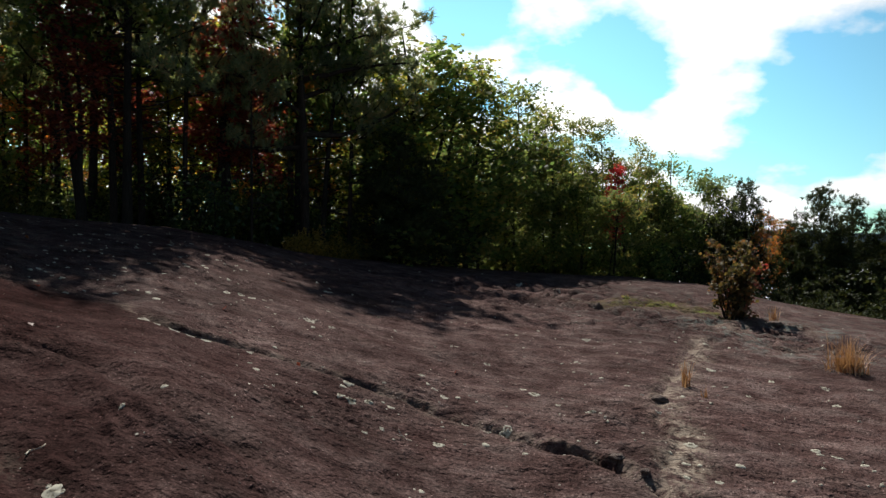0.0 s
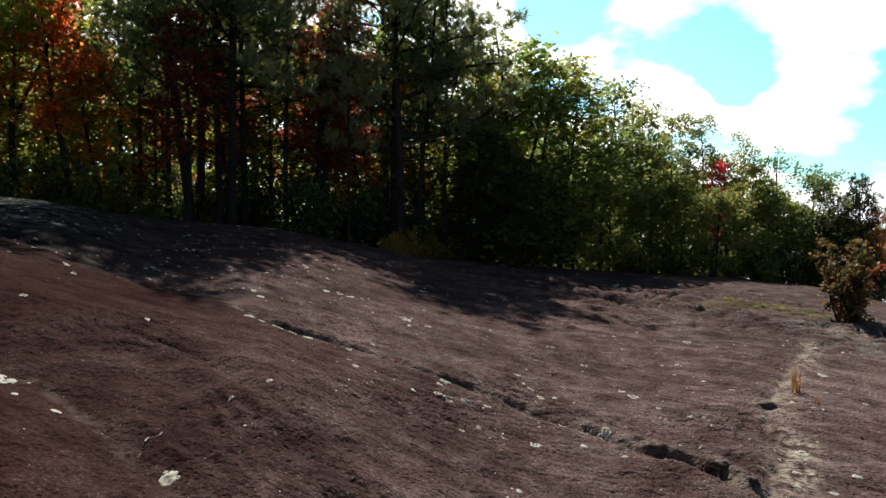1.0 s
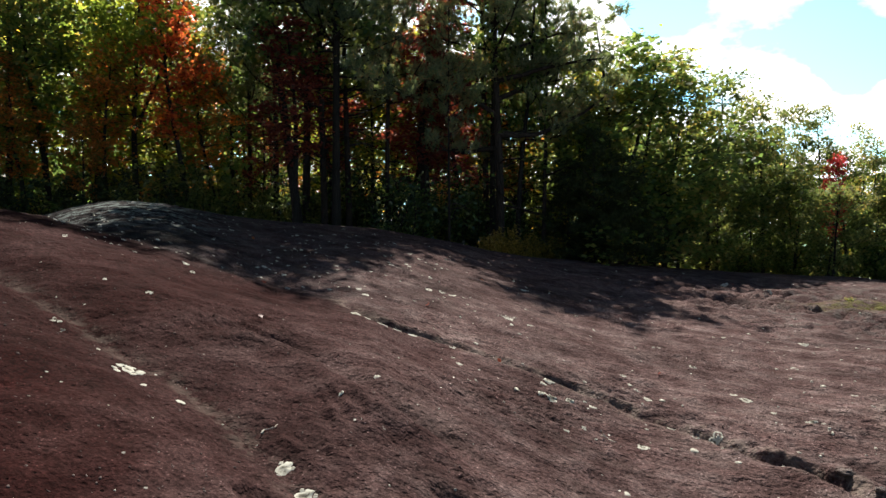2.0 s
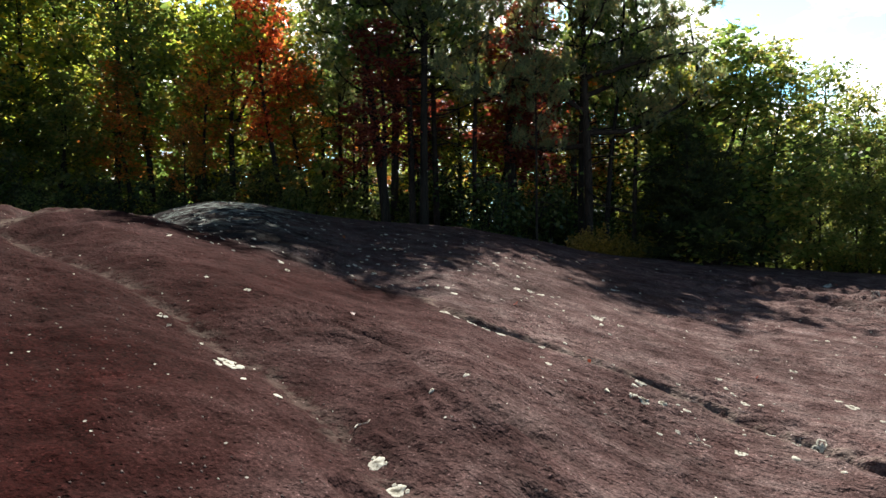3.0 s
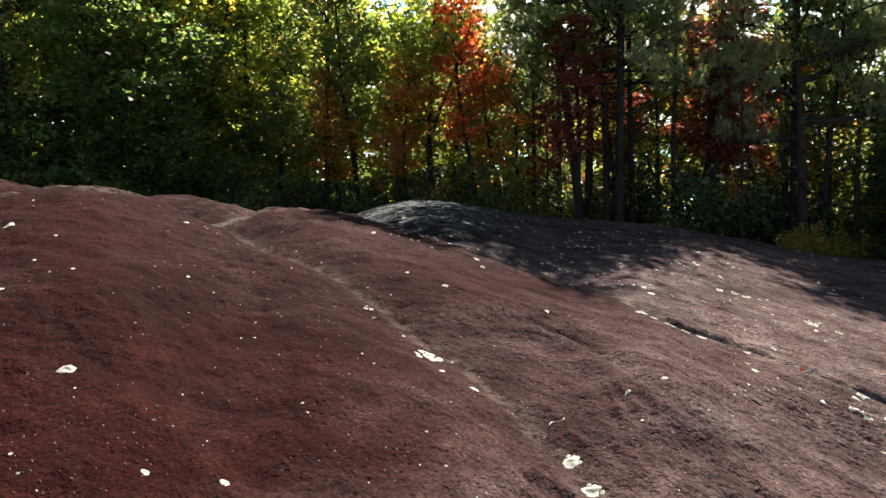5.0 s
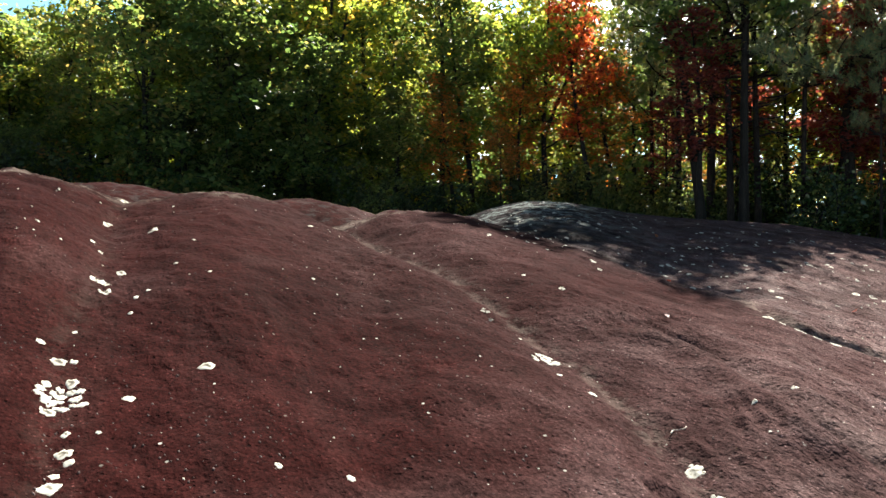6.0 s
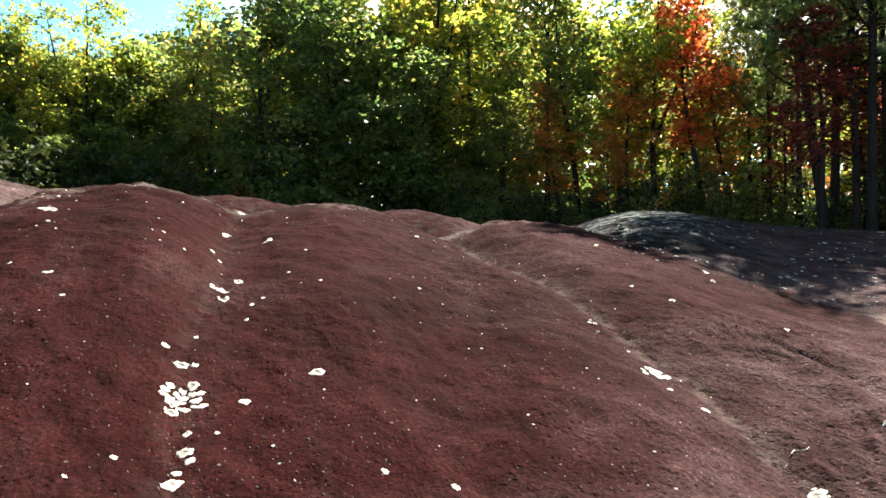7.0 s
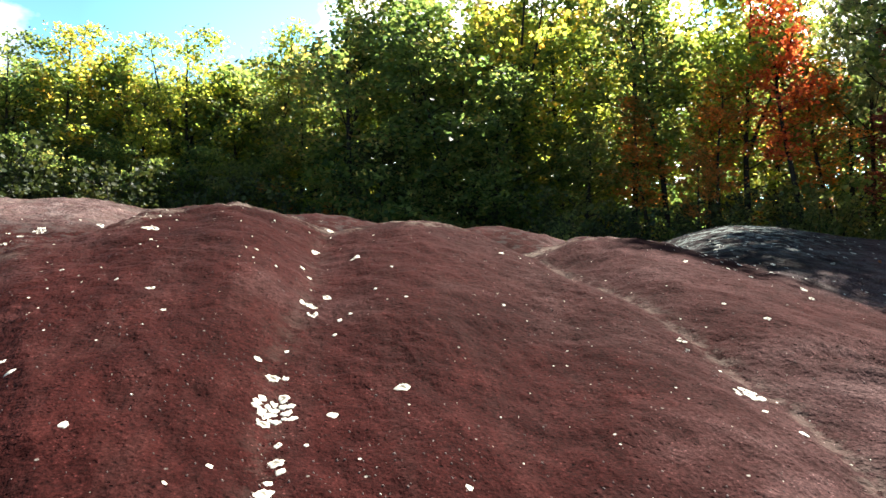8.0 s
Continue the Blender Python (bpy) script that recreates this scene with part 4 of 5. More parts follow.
# fuller trees that close the low stretch of the edge
for k, (b, d, e, leaves) in enumerate([(68.0, 20.2, 14.2, GREEN), (70.6, 19.8, 13.4, OLIVE), (73.0, 20.4, 14.8, GREEN), (75.4, 20.0, 13.6, GREEN), (78.2, 20.2, 14.4, OLIVE), (80.8, 20.4, 13.6, GREEN), (83.4, 20.2, 14.4, GREEN), (86.4, 20.4, 13.8, OLIVE), (89.6, 20.2, 14, GREEN)]):
    plant(BUSHY[k % 3], b, d, rise_to(b, d, e), made, leaves, "full %s hardwood tree at the forest edge" % {GREEN: "green", OLIVE: "olive-green"}[leaves], "tree", "trees at the forest edge", slim=1.1)
for b, d, h in ((70.2, 17.6, 1.7), (66.0, 17.2, 1.8)):
    plant(SAPLINGS[int(b) % 2], b, d, h, made, RUSSET, "russet-leaved sapling before the green edge", "sapling", "undergrowth", sink=.2)
# understorey between the trunks: bearing, metres away, height, leaves
for k, (b, d, h, leaves) in enumerate([(9.0, 19.2, 4.2, OLIVE), (12.6, 17.4, 3.6, MAROON), (15.6, 17.0, 4.6, MAROON), (17.2, 17.4, 3.2, MAROON), (19.6, 18.8, 4.2, GREEN), (22.6, 17.6, 3.4, MAROON),
                                       (12.0, 20.2, 5.2, LIME), (17.8, 20.4, 5.6, LIME), (15.0, 21.4, 5.4, LIME), (21.0, 20.5, 5.6, LIME), (13.6, 19.4, 4.0, RUSSET), (30.6, 17.4, 4.0, RUSSET), (38.2, 16.4, 3.4, RUSSET), (43.0, 17.2, 3.4, RUSSET), (47.6, 17.4, 3.2, OLIVE)]):
    plant(SLENDER[k % 2] if leaves in (MAROON, RUSSET) else HARDWOODS[k % 4], b, d, h * (1.25 if leaves is MAROON else 1), made, leaves, "young %s tree among the trunks" % {OLIVE: "olive-leaved", MAROON: "dark red-leaved", GREEN: "green-leaved", LIME: "yellow-green", RUSSET: "russet-leaved"}[leaves], "tree", "understorey", slim=1.3)
# woods behind
rng = random.Random(5)
for k in range(120):
    b = -38 + 138 * (k + rng.random()) / 120
    d = brow_at(b) + rng.uniform(7, 18) + (4 if 6 < b < 26 else 0)
    if 6 < b < 23 and k % 3:
        continue
    e = float(np.interp(b, [-36, -25, -17, -10, -5, 0, 6, 20, 36, 60, 64, 69, 100], [.2, 1.0, 3.8, 7.2, 9.2, 11, 9, 11, 18, 20, 18, 15.5, 14.5])) * rng.uniform(.7, .97)
    plant(FAR[k % 3], b, d, max(1.5, rise_to(b, d, e)), made, SHADED if b < -17 else rng.choice((GREEN, GREEN, LIME, OLIVE, LIME if b > 0 else GREEN, RUSSET if 0 < b < 48 else GREEN)), "green woodland tree in the woods behind", "tree", "woods behind")
for k in range(10):
    b = 26 + 21 * (k + rng.random()) / 10
    d = rng.uniform(21, 27)
    plant(FAR[k % 3], b, d, rise_to(b, d, rng.uniform(6, 11)), made, rng.choice((GREEN, LIME, OLIVE)), "green woodland tree in the woods behind", "tree", "woods behind", slim=1.3)
for k in range(18):
    b = -21 + 23 * (k + rng.random()) / 18
    d = rng.uniform(22.5, 26)
    plant(FAR[k % 3], b, d, rise_to(b, d, float(np.interp(b, [-21, -12, -5, 2], [2.8, 5.5, 8, 9.5])) * rng.uniform(.6, .95)), made, SHADED if b < -16 else rng.choice((GREEN, GREEN, OLIVE)), "green woodland tree in the woods behind", "tree", "woods behind", slim=1.35)
for k in range(14):
    b = 7 + 17 * (k + rng.random()) / 14
    d = rng.uniform(21.5, 27)
    plant(FAR[k % 3], b, d, rise_to(b, d, rng.uniform(3, 6)), made, rng.choice((GREEN, LIME, LIME, OLIVE)), "low green woodland tree behind the pines", "tree", "woods behind", slim=1.3)
# undergrowth
for k in range(84):
    b = -36 + 134 * (k + rng.random()) / 84
    d = brow_at(b) + rng.uniform(1.5, 5.5) + (2.5 if b > 26 else 1.6 if b > 7 else 0)
    if b < 8 or b > 23:
        # at both ends the saplings take the leaf with shade in its colour
        plant(SAPLINGS[k % 2], b, d, rng.uniform(1.2, 2.6) * (.6 if 21 < b < 48 else 1 if b > 5 else .75), made, SHADED if b < -14 or b > 66 else rng.choice((GREEN, GREEN, LIME if 5 < b < 50 else SHADED, OLIVE if b < 60 else GREEN, RUSSET if 32 < b < 44 else GREEN)), "leafy sapling in the undergrowth", "sapling", "undergrowth", sink=.3)
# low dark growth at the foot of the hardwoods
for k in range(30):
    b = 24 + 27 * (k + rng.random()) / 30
    plant(SAPLINGS[k % 2], b, brow_at(b) + rng.uniform(2.5, 4.5), rng.uniform(1.0, 1.9), made, rng.choice((SHADED, GREEN, SHADED, OLIVE)), "leafy sapling in the undergrowth", "sapling", "undergrowth", sink=.3)
# laurels in the gaps between the pine trunks
for k in range(18):
    b = 6.5 + 20 * (k + rng.random()) / 18
    plant(SHRUBS[k % 3], b, brow_at(b) + rng.uniform(1.4, 5.2), rng.uniform(1.2, 2.4), made, None, "dark glossy-leaved laurel shrub under the trees", "shrub", "undergrowth", sink=.25)
# low growth along the brow where the rock falls away
for k in range(40):
    b = -35 + 41 * (k + rng.random()) / 40
    plant(SAPLINGS[k % 2], b, brow_at(b) + rng.uniform(.7, 1.9), rng.uniform(.8, 1.5) * (.55 if b < -17 else 1), made, SHADED if b < -16 else rng.choice((GREEN, SHADED, OLIVE, GREEN)), "low dark shrub along the edge of the rock", "shrub", "shrubs along the rock", sink=.3)


# ---- on the rock: lichens, tufts, twigs; x, y and width in metres ----
LICHEN_RUNNEL = [
    (-3.41, 1.11, 0.069), (-3.38, 1.16, 0.032), (-3.22, 1.09, 0.071), (-3.13, 1.01, 0.196), (-3.05, 0.94, 0.057), (-3.02, 1.23, 0.049), (-2.84, 1.04, 0.023),
    (-2.88, 0.94, 0.036), (-2.76, 0.89, 0.066), (-2.69, 0.88, 0.039), (-2.65, 0.82, 0.038), (-2.58, 0.78, 0.074), (-3.08, 1.60, 0.073), (-2.93, 1.55, 0.015),
    (-2.28, 1.42, 0.025), (-2.12, 1.61, 0.033), (-3.56, 1.09, 0.033), (-3.66, 1.27, 0.029), (-4.41, 1.69, 0.125), (-4.56, 1.88, 0.080), (-4.19, 1.63, 0.093),
    (-4.02, 1.72, 0.039), (-3.82, 1.60, 0.028), (-4.07, 1.81, 0.026), (-5.98, 2.40, 0.076), (-5.32, 2.45, 0.104), (-7.49, 3.21, 0.084), (-5.02, 1.95, 0.032),
    (-5.20, 1.97, 0.041),
]
LICHEN_SLOPE = [
    (-4.84, 2.50, 0.032), (-4.14, 2.22, 0.028), (-3.97, 2.84, 0.029), (-3.12, 3.51, 0.056), (-3.00, 3.42, 0.034), (-2.74, 3.37, 0.026), (-2.44, 3.20, 0.164),
    (-2.24, 3.04, 0.034), (-2.05, 3.04, 0.045), (-1.44, 2.83, 0.105), (-3.05, 4.23, 0.047), (-3.46, 5.36, 0.057), (-3.40, 4.26, 0.032), (-2.73, 0.64, 0.021),
    (-1.43, 3.42, 0.028), (-1.43, 3.94, 0.038), (-5.38, 3.87, 0.049),
]
LICHEN_CREST = [
    (-4.52, 0.80, 0.054), (-3.11, 0.22, 0.042), (-3.70, 0.08, 0.049), (-3.87, 0.06, 0.034), (-3.56, 1.09, 0.039), (-4.15, 0.79, 0.031), (-4.76, 0.66, 0.028),
    (-8.52, 1.12, 0.101), (-6.25, 1.15, 0.140), (-2.74, 0.64, 0.026), (-2.65, 0.47, 0.020), (-2.28, 1.42, 0.029), (-8.22, 0.54, 0.133), (-7.74, 0.36, 0.114),
    (-7.39, 0.23, 0.087), (-5.16, 0.42, 0.030),
]
LICHEN_FISSURE = [
    (-1.29, 2.69, 0.106), (-2.12, 5.58, 0.071), (-1.99, 5.50, 0.087), (-1.87, 5.47, 0.077), (-1.77, 5.52, 0.060), (-1.67, 5.55, 0.077), (-2.09, 7.42, 0.080),
    (-1.98, 7.51, 0.092), (-1.86, 7.47, 0.080), (-1.26, 7.22, 0.120), (-1.02, 7.05, 0.085), (-1.39, 9.25, 0.124), (-0.66, 5.34, 0.097), (-0.49, 5.06, 0.069),
    (-0.60, 5.01, 0.076), (-0.67, 5.04, 0.069), (-0.34, 5.06, 0.054), (-0.37, 4.65, 0.035), (-0.03, 4.61, 0.092), (0.01, 5.78, 0.070), (-0.17, 6.08, 0.055),
    (-1.37, 5.58, 0.043), (-1.23, 5.06, 0.047),
]
LICHEN_APRON = [
    (-0.03, 4.59, 0.063), (0.71, 5.99, 0.099), (0.64, 6.13, 0.065), (1.08, 5.60, 0.086), (1.15, 5.44, 0.025), (1.59, 8.51, 0.103), (2.00, 13.50, 0.121),
    (1.45, 14.51, 0.151), (-0.11, 3.91, 0.036), (2.49, 7.14, 0.101), (2.54, 6.35, 0.061), (2.97, 6.94, 0.068), (3.40, 6.83, 0.102), (3.24, 6.31, 0.074),
    (2.66, 4.84, 0.059), (2.46, 5.06, 0.060), (2.53, 4.93, 0.067), (1.58, 4.38, 0.050), (1.60, 4.95, 0.102), (1.61, 5.75, 0.063), (1.79, 4.62, 0.060),
    (0.42, 4.96, 0.038), (0.40, 6.89, 0.062),
]
LICHEN_RINGS = [
    (0.15, 5.13, 0.077), (0.29, 5.04, 0.069), (0.38, 5.00, 0.091), (0.42, 5.04, 0.069),
]


def draped(name, outline, rim, material, crown=0.006, label="", category="", group="", hole=0.0):
    """A thin crust with an uneven edge that lies on the rock: rings of points from the middle to the edge."""
    n = len(outline)
    rows, faces = [], []
    shares = [hole, (1 + hole) / 2, .9, 1.0] if hole else [0.0, .45, .85, 1.0]
    lifts = [0, crown, crown, -.0006] if hole else [crown, crown * 1.2, crown, -.0006]
    cx, cy = sum(p[0] for p in outline) / n, sum(p[1] for p in outline) / n
    pts = []
    for sh, up in zip(shares, lifts):
        for px, py in outline:
            pts.append((cx + (px - cx) * sh, cy + (py - cy) * sh, up))
    arr = np.array(pts)
    z = ground_height(arr[:, 0], arr[:, 1]) + arr[:, 2]
    verts = [Vector((p[0], p[1], h)) for p, h in zip(pts, z)]
    base = Vector((cx, cy, height_at(cx, cy)))
    for i in range(len(shares) - 1):
        for k in range(n):
            a, b = i * n + k, i * n + (k + 1) % n
            faces.append((a, a + n, b + n, b))
    me = bpy.data.meshes.new(name)
    me.from_pydata([v - base for v in verts], [], faces)
    put_attribute(me, "edge", np.repeat(np.array([rim, rim + (1 - rim) * .35, .95, 1.0]), n))
    me.polygons.foreach_set("use_smooth", [True] * len(me.polygons))
    me.materials.append(material)
    ob = new(name, me)
    ob.matrix_basis = Matrix.Translation(base)
    return tagged(ob, label, category, group)


def lichen(rng, x, y, size, ring=False, lift=0.0):
    lobes, ph = rng.randint(3, 6) if size < .09 else rng.randint(7, 10), rng.uniform(0, 6.28)
    out = []
    n = 36
    stretch, turn = rng.uniform(.65 if size < .09 else .85, 1.0), rng.uniform(0, 3.14)
    for k in range(n):
        a = 2 * math.pi * k / n
        r = size * .5 * (1 + (.05 if ring else .12 if size < .09 else .06) * math.sin(lobes * a + ph) + (.03 if ring else .06) * math.sin(2 * lobes * a + 2 * ph) + rng.uniform(-.08, .08) * (.5 if ring else 1))
        u, v = r * math.cos(a), r * stretch * math.sin(a)
        out.append((x + u * math.cos(turn) - v * math.sin(turn), y + u * math.sin(turn) + v * math.cos(turn)))
    for _ in range(5):
        hs = ground_height(np.array([p[0] for p in out]), np.array([p[1] for p in out]))
        if lift or hs.max() - hs.min() < 1.1 * size + .02:
            break
        out = [(p[0] - .02, p[1] - .06) for p in out]
    big = size > .09
    label = "ring-shaped pale lichen on the rock" if ring else "large crusty pale lichen patch on the rock" if big else "small round pale lichen on the rock"
    return draped("lichen", out, rng.uniform(.45, .9) if size < .05 else rng.uniform(.15, .5), ROSETTE, min(.003, .03 * size + .0008) + lift * .5, label, "lichen", "lichens on the rock", hole=.55 if ring else 0.0)


rng = random.Random(9)
for rows in (LICHEN_RUNNEL, LICHEN_SLOPE, LICHEN_CREST, LICHEN_FISSURE, LICHEN_APRON):
    for x, y, size in rows:
        if rows is LICHEN_FISSURE and 5.4 < y < 6:
            y -= .14
        if size < .085:
            lichen(rng, x, y, size)
            continue
        # a large patch is several crusts grown together, with bare rock between them
        if size < .18:
            lichen(rng, x, y, size * (.7 if size < .12 else .45))
        count = 3 if size < .12 else 10 if size < .18 else 20
        for k in range(count):
            a, out = k * 2.4 + rng.uniform(-.3, .3), (.08 + .38 * (k / count) ** .5 if size >= .18 else .36) * rng.uniform(.8, 1.2)
            lichen(rng, x + out * math.cos(a) * size, y + out * math.sin(a) * size, size * (rng.uniform(.14, .24) if size >= .18 else rng.uniform(.18, .3)), lift=.0015)
for x, y, size in LICHEN_RINGS:
    lichen(rng, x, y - .06, size * .9, ring=True)


def scatter_flecks(name, count, smallest, largest, material, label, category, seed, region, thick=.004, sides=7):
    """Many small flat crumbs strewn on the rock as one mesh."""
    r = np.random.RandomState(seed)
    b, d = r.uniform(region[0], region[1], count), np.exp(r.uniform(math.log(region[2]), math.log(region[3]), count))
    x, y = -d * np.sin(np.radians(b)), d * np.cos(np.radians(b))
    keep = lumps(x, y, 1.5, seed, 2) + r.uniform(-.5, .5, count) > 0
    x, y = x[keep], y[keep]
    spread = np.ptp([ground_height(x + u * .04, y + v * .04) for u, v in ((-1, 0), (1, 0), (0, -1), (0, 1))], axis=0)
    x, y = x[spread < .045], y[spread < .045]
    n = len(x)
    size = np.exp(r.uniform(math.log(smallest), math.log(largest), n)) * .5
    a = np.linspace(0, 2 * math.pi, sides, endpoint=False)
    rad = size[:, None] * r.uniform(.6, 1.3, (n, sides))
    px, py = x[:, None] + rad * np.cos(a), y[:, None] + rad * np.sin(a) * .8
    z0 = ground_height(px.ravel(), py.ravel()).reshape(n, sides) - .003
    top = np.stack([x[:, None] + (px - x[:, None]) * .75, y[:, None] + (py - y[:, None]) * .75, z0 + .003 + np.minimum(thick, size * .5)[:, None]], -1)
    low = np.stack([px, py, z0], -1)
    v = np.concatenate([top, low], 1).reshape(-1, 3)
    k = np.arange(sides)
    off = (np.arange(n) * 2 * sides)[:, None, None]
    quads = (np.stack([k, k + sides, (k + 1) % sides + sides, (k + 1) % sides], -1)[None] + off).reshape(-1, 4)
    fan = (np.stack([np.zeros(sides - 2, int), k[1:-1], k[2:]], -1)[None] + off).reshape(-1, 3)
    tri = np.concatenate([quads[:, [0, 1, 2]], quads[:, [0, 2, 3]], fan])
    ob = fast_part(name, v, tri, material, None)
    return tagged(ob, label, category, kind="stuff")


scatter_flecks("lichen_flecks", 600, .004, .014, LICHEN, "tiny pale lichen flecks strewn over the rock", "lichen", 3, (-36, 94, 2.0, 11))
scatter_flecks("lichen_crumbs", 620, .014, .055, LICHEN, "small pale lichen crusts scattered over the rock", "lichen", 8, (-36, 16, 4.5, 16), .005, 9)
scatter_flecks("lichen_scales", 520, .02, .075, LICHEN, "pale lichen scales on the shaded dark rock", "lichen", 21, (13, 42, 6.8, 13), .004, 8)
scatter_flecks("lichen_crusts", 120, .012, .04, LICHEN, "small pale lichen crusts along the crest of the rock", "lichen", 12, (57, 92, 4.6, 9), .003, 9)
scatter_flecks("rock_flakes", 4200, .006, .016, FLAKE, "small weathered flakes of rock lying on the slab", "rock flakes", 15, (-36, 94, 2.2, 9), .004, 6)
scatter_flecks("gravel", 1600, .004, .012, STONE, "dark loose grit lying on the rock", "gravel", 5, (-36, 94, 2.0, 9), .006)


def grass_tuft(x, y, height, wide, blades, seed, label, name="grass_tuft"):
    """Dry bent blades fanning out of one foot."""
    rng = random.Random(seed)
    verts, faces = [], []
    for _ in range(blades):
        a, lean = rng.uniform(0, 6.28), rng.uniform(.05, 1) * wide
        h = height * rng.uniform(.45, 1.05)
        foot = Vector((rng.gauss(0, .2) * wide, rng.gauss(0, .2) * wide, -.03))
        side = Vector((-math.sin(a), math.cos(a), 0)) * .0055
        row = []
        for i in range(5):
            t = i / 4
            p = foot + Vector((math.cos(a) * lean * t ** 1.8, math.sin(a) * lean * t ** 1.8, h * (t - .25 * t ** 3 * lean / wide)))
            row.append((p - side * (1.05 - t), p + side * (1.05 - t)))
        base = len(verts)
        for p, q in row:
            verts += [p, q]
        faces += [(base + 2 * i, base + 2 * i + 1, base + 2 * i + 3, base + 2 * i + 2) for i in range(4)]
    me = bpy.data.meshes.new(name)
    me.from_pydata(verts, [], faces)
    me.materials.append(STRAW)
    ob = new(name, me)
    ob.matrix_basis = pose(x, y, height_at(x, y))
    return tagged(ob, label, "grass")


grass_tuft(4.05, 7.72, .44, .34, 190, 1, "tuft of dry orange-brown grass on the rock")
grass_tuft(4.16, 7.66, .3, .12, 60, 2, "small tuft of dry grass on the rock")
grass_tuft(2.06, 6.5, .3, .1, 34, 3, "thin sprig of dry grass in a crack")
grass_tuft(2.12, 6.2, .16, .05, 14, 4, "short sprig of dry grass in a crack")
grass_tuft(4.95, 11.5, .3, .16, 50, 6, "pale dry grass beside the bush")
for k, (x, y) in enumerate([(3.0, 12.6), (3.3, 12.3), (3.6, 12.0), (3.9, 11.6), (2.7, 12.9)]):
    o = grass_tuft(x, y, .09, .14, 90, 20 + k, "low mossy green grass mat on the rock", "grass_mat")
    o.data.materials[0] = FERN if k == 1 else OLIVE

bush = sized(shrub(91, 1.4, .36, 13, 20, .055, MIXED, "red_leaved_bush"), 1.25)
bush.matrix_basis = pose(4.32, 11.4, height_at(4.32, 11.4) - .03)
tagged(bush, "small bush with red and green leaves rooted on the rock", "bush")
bush2 = sized(shrub(92, 1.1, .34, 6, 14, .06, MIXED, "red_leaved_bush"), 1.1)
bush2.matrix_basis = pose(4.5, 11.7, height_at(4.5, 11.7) - .03)
tagged(bush2, "dark red bush growing behind the leafy bush", "bush")


def stone(x, y, size, flat, seed, label):
    """A weathered loose stone, lumpy and sunk a little."""
    bm = bmesh.new()
    bmesh.ops.create_icosphere(bm, subdivisions=3, radius=.5)
    for v in bm.verts:
        d = v.co.normalized()
        v.co *= 1 + .35 * noise.noise(d * 1.6 + Vector((seed, 0, 0))) + .12 * noise.noise(d * 5 + Vector((0, seed, 0)))
        v.co.z *= flat
    me = bpy.data.meshes.new("loose_stone")
    bm.to_mesh(me), bm.free()
    me.polygons.foreach_set("use_smooth", [True] * len(me.polygons))
    me.materials.append(STONE)
    ob = new("loose_stone", me)
    ob.matrix_basis = pose(x, y, height_at(x, y) + size * flat * .08, 0, 0, seed * 50) @ Matrix.Scale(size, 4)
    return tagged(ob, label, "stone", "loose stones")


for k, (x, y, size, flat) in enumerate([(1.72, 6.08, .12, .42), (1.02, 4.5, .09, .4), (1.14, 4.32, .06, .45), (.84, 4.58, .07, .5), (4.62, 11.35, .3, .35), (4.85, 11.2, .22, .3),
                                        (-1.25, 2.55, .07, .5), (-1.15, 2.62, .05, .5)]):
    stone(x, y, size, flat, k + 1, "dark weathered loose stone lying in a crack" if k < 4 else "dark loose stone lying on the rock")


def twig(x, y, length, turn, forked, label):
    t = Tubes()
    pts = [Vector((-length / 2 + length * i / 4, .01 * math.sin(i * 1.7), 0)) for i in range(5)]
    world = []
    m = pose(x, y, 0, 0, 0, turn)
    for p in pts:
        q = m @ p
        world.append(Vector((q.x - x, q.y - y, height_at(q.x, q.y) + .006)))
    t.add(world, .004, .002, 5)
    if forked:
        e = m @ Vector((length * .2, length * .45, 0))
        t.add([world[2], world[2].lerp(Vector((e.x - x, e.y - y, height_at(e.x, e.y) + .03)), .5), Vector((e.x - x, e.y - y, height_at(e.x, e.y) + .05))], .005, .002, 5)
    me = bpy.data.meshes.new("twig")
    me.from_pydata(t.v, [], t.f)
    me.materials.append(TWIG)
    ob = new("twig", me)
    ob.matrix_basis = pose(x, y, 0)
    return tagged(ob, label, "twig")


twig(-.23, 4.61, .1, 150, True, "bleached forked twig lying on the rock")
twig(-1.61, 3.04, .09, 65, False, "thin bleached twig lying on the rock")


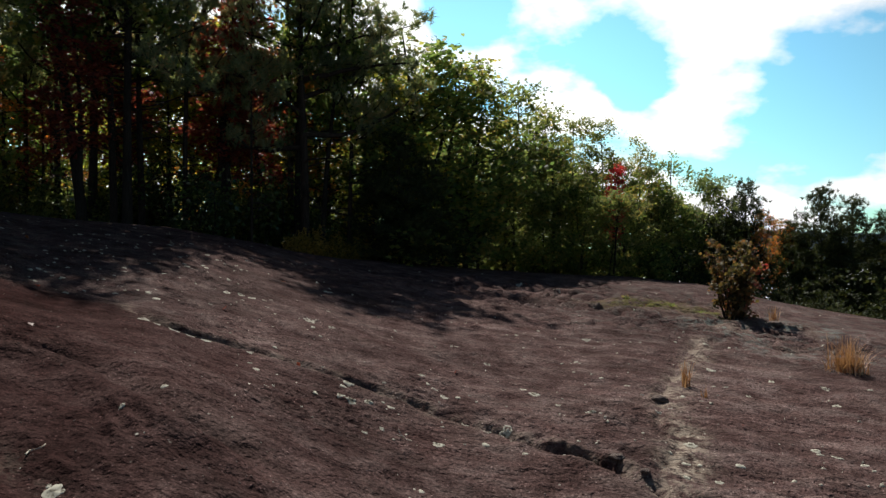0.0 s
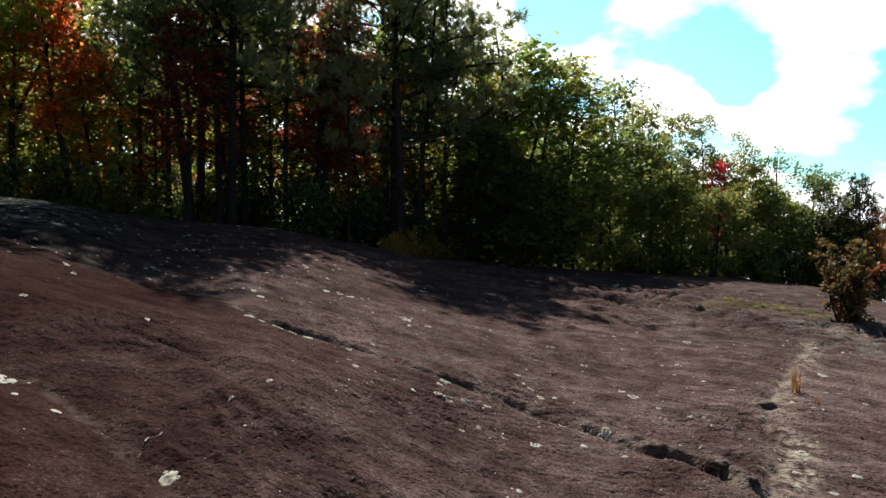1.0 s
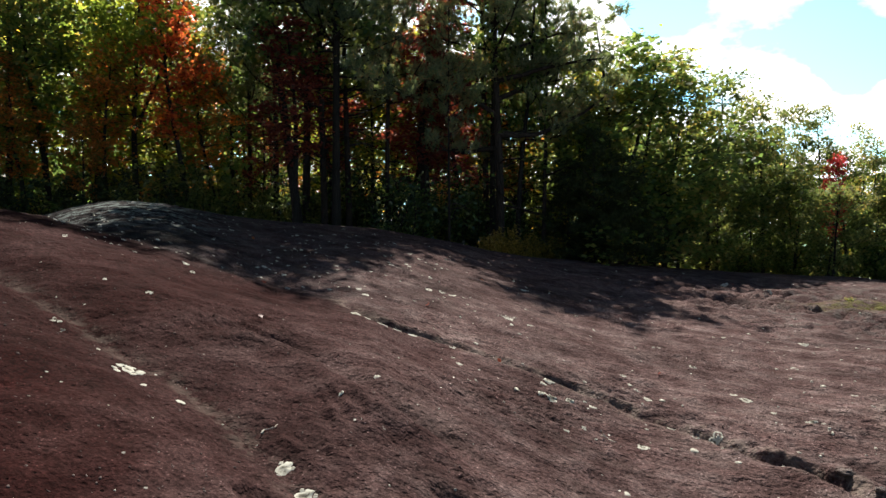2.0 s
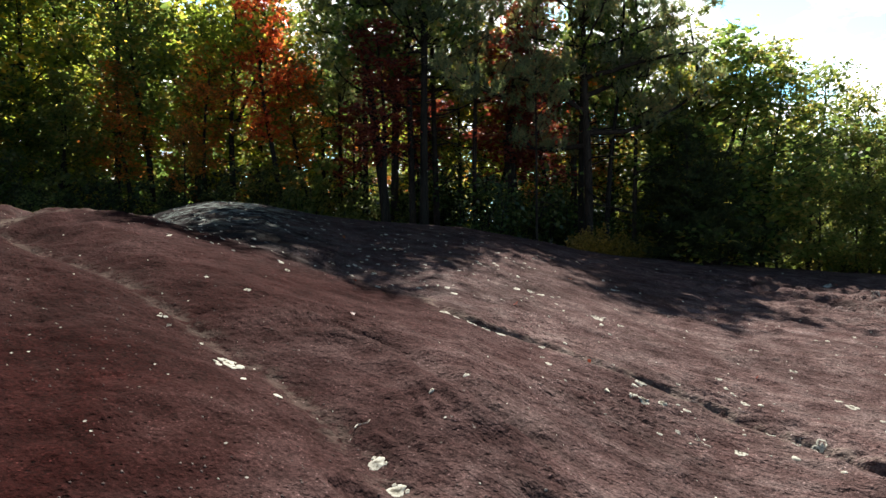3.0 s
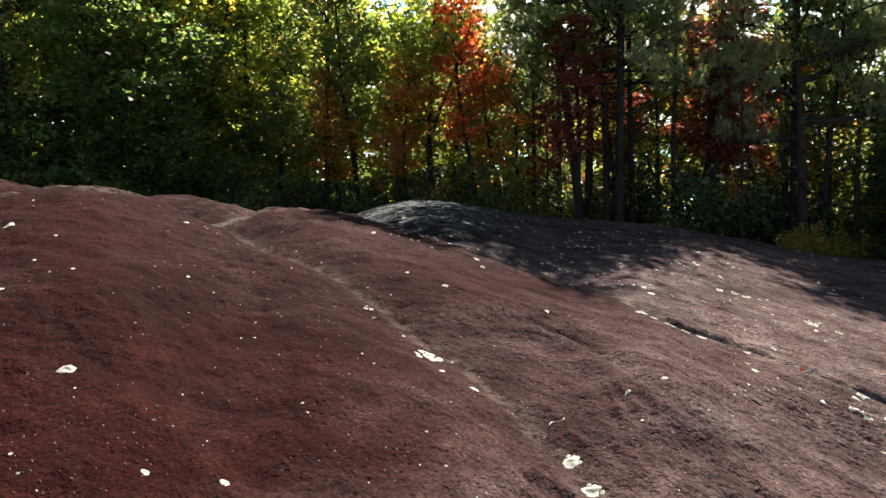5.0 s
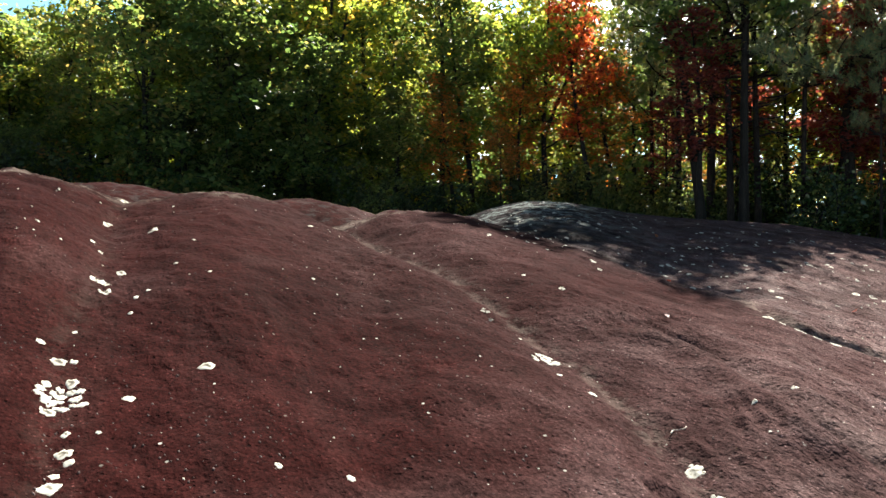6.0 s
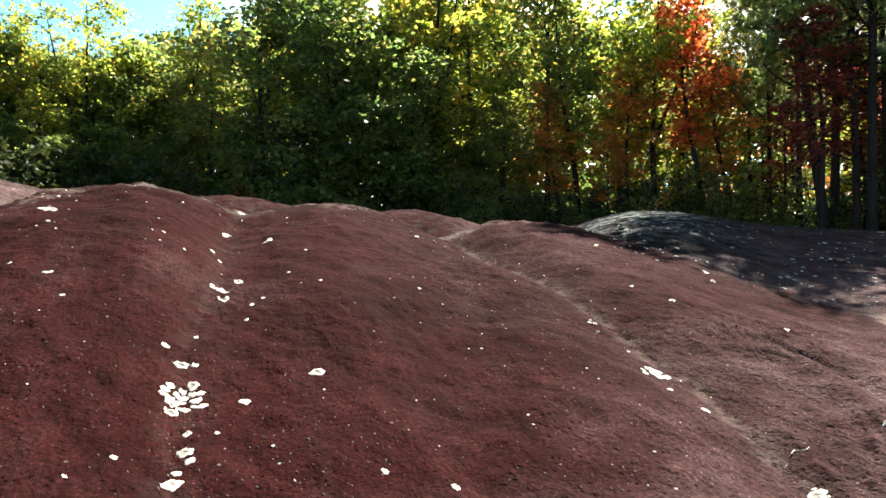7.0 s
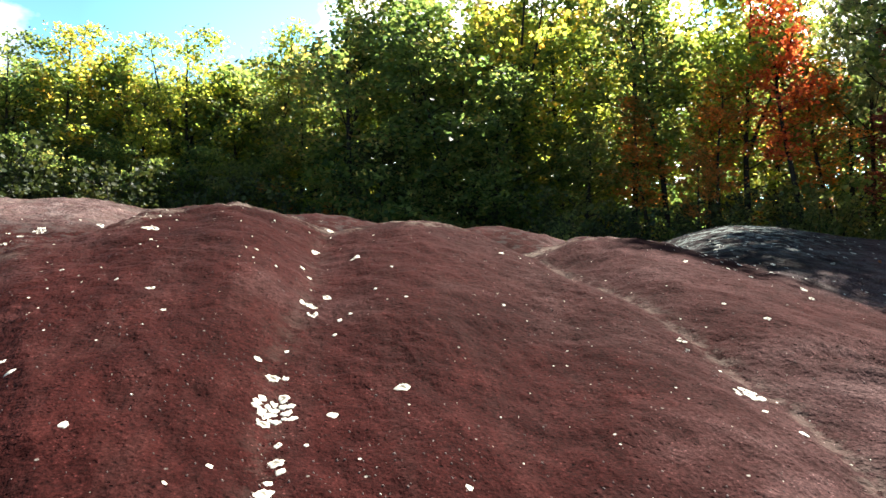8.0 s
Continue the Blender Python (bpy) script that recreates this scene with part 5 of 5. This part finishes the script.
def fallen_leaves(count, seed, region, material, name, label):
    r = np.random.RandomState(seed)
    b, d = r.uniform(region[0], region[1], count), r.uniform(region[2], region[3], count)
    x, y = -d * np.sin(np.radians(b)), d * np.cos(np.radians(b))
    z = ground_height(x, y) + .018
    v, f = leaf_cloud(r, np.stack([x, y, z], 1), 1, .001, .055, .5, .2)
    return tagged(fast_part(name, v, f, material, None), label, "leaves", kind="stuff")


fallen_leaves(14, 4, (-34, 30, 5, 16), MAROON, "fallen_leaves", "a few dark red fallen leaves on the rock")
fallen_leaves(1300, 6, (6, 94, 15.5, 21), RUSSET, "leaf_litter", "brown fallen leaves under the trees")
red_leaf = fast_part("fallen_leaf", *leaf_cloud(np.random.RandomState(1), [Vector((0, 0, .015))], 1, .001, .035), MAROON, None)
red_leaf.matrix_basis = pose(.11, 6.36, height_at(.11, 6.36))
tagged(red_leaf, "single red fallen leaf on the rock", "leaf")

# yellow ferns at the foot of the pines
FERNS = [sized(shrub(s, .7, .6, 10, 14, .06, FERN, "yellow_fern"), .7) for s in (95, 96)]
for k, (b, d) in enumerate([(8.2, 16.1), (9.0, 15.9), (9.9, 15.8), (7.4, 16.4), (10.9, 15.5), (6.6, 16.8)]):
    plant(FERNS[k % 2], b, d, rng.uniform(.35, .6), made, None, "yellow ferns at the foot of the pines", "fern", "ferns under the pines")


def snag(bearing, dist):
    """A dead crooked trunk leaning among the pines."""
    x, y = spot(bearing, dist)
    t = Tubes()
    t.add([Vector(p) for p in ((0, 0, -.2), (.05, 0, 1.2), (-.05, .1, 2.3), (.1, .1, 3.1), (-.15, .1, 3.5), (-.45, .1, 3.8), (-.5, .1, 4.4), (-.42, .1, 5.2))], .15, .05, 8)
    t.add([Vector(p) for p in ((-.45, .1, 3.8), (-.8, .0, 4.0), (-1.1, -.1, 4.5))], .06, .02, 6)
    ob = new("dead_snag")
    link_part("trunk", t.v, t.f, PINE_BARK, ob, True)
    ob.matrix_basis = pose(x, y, height_at(x, y))
    return tagged(ob, "crooked dead trunk among the pines", "dead tree")


snag(16.0, 17.2)
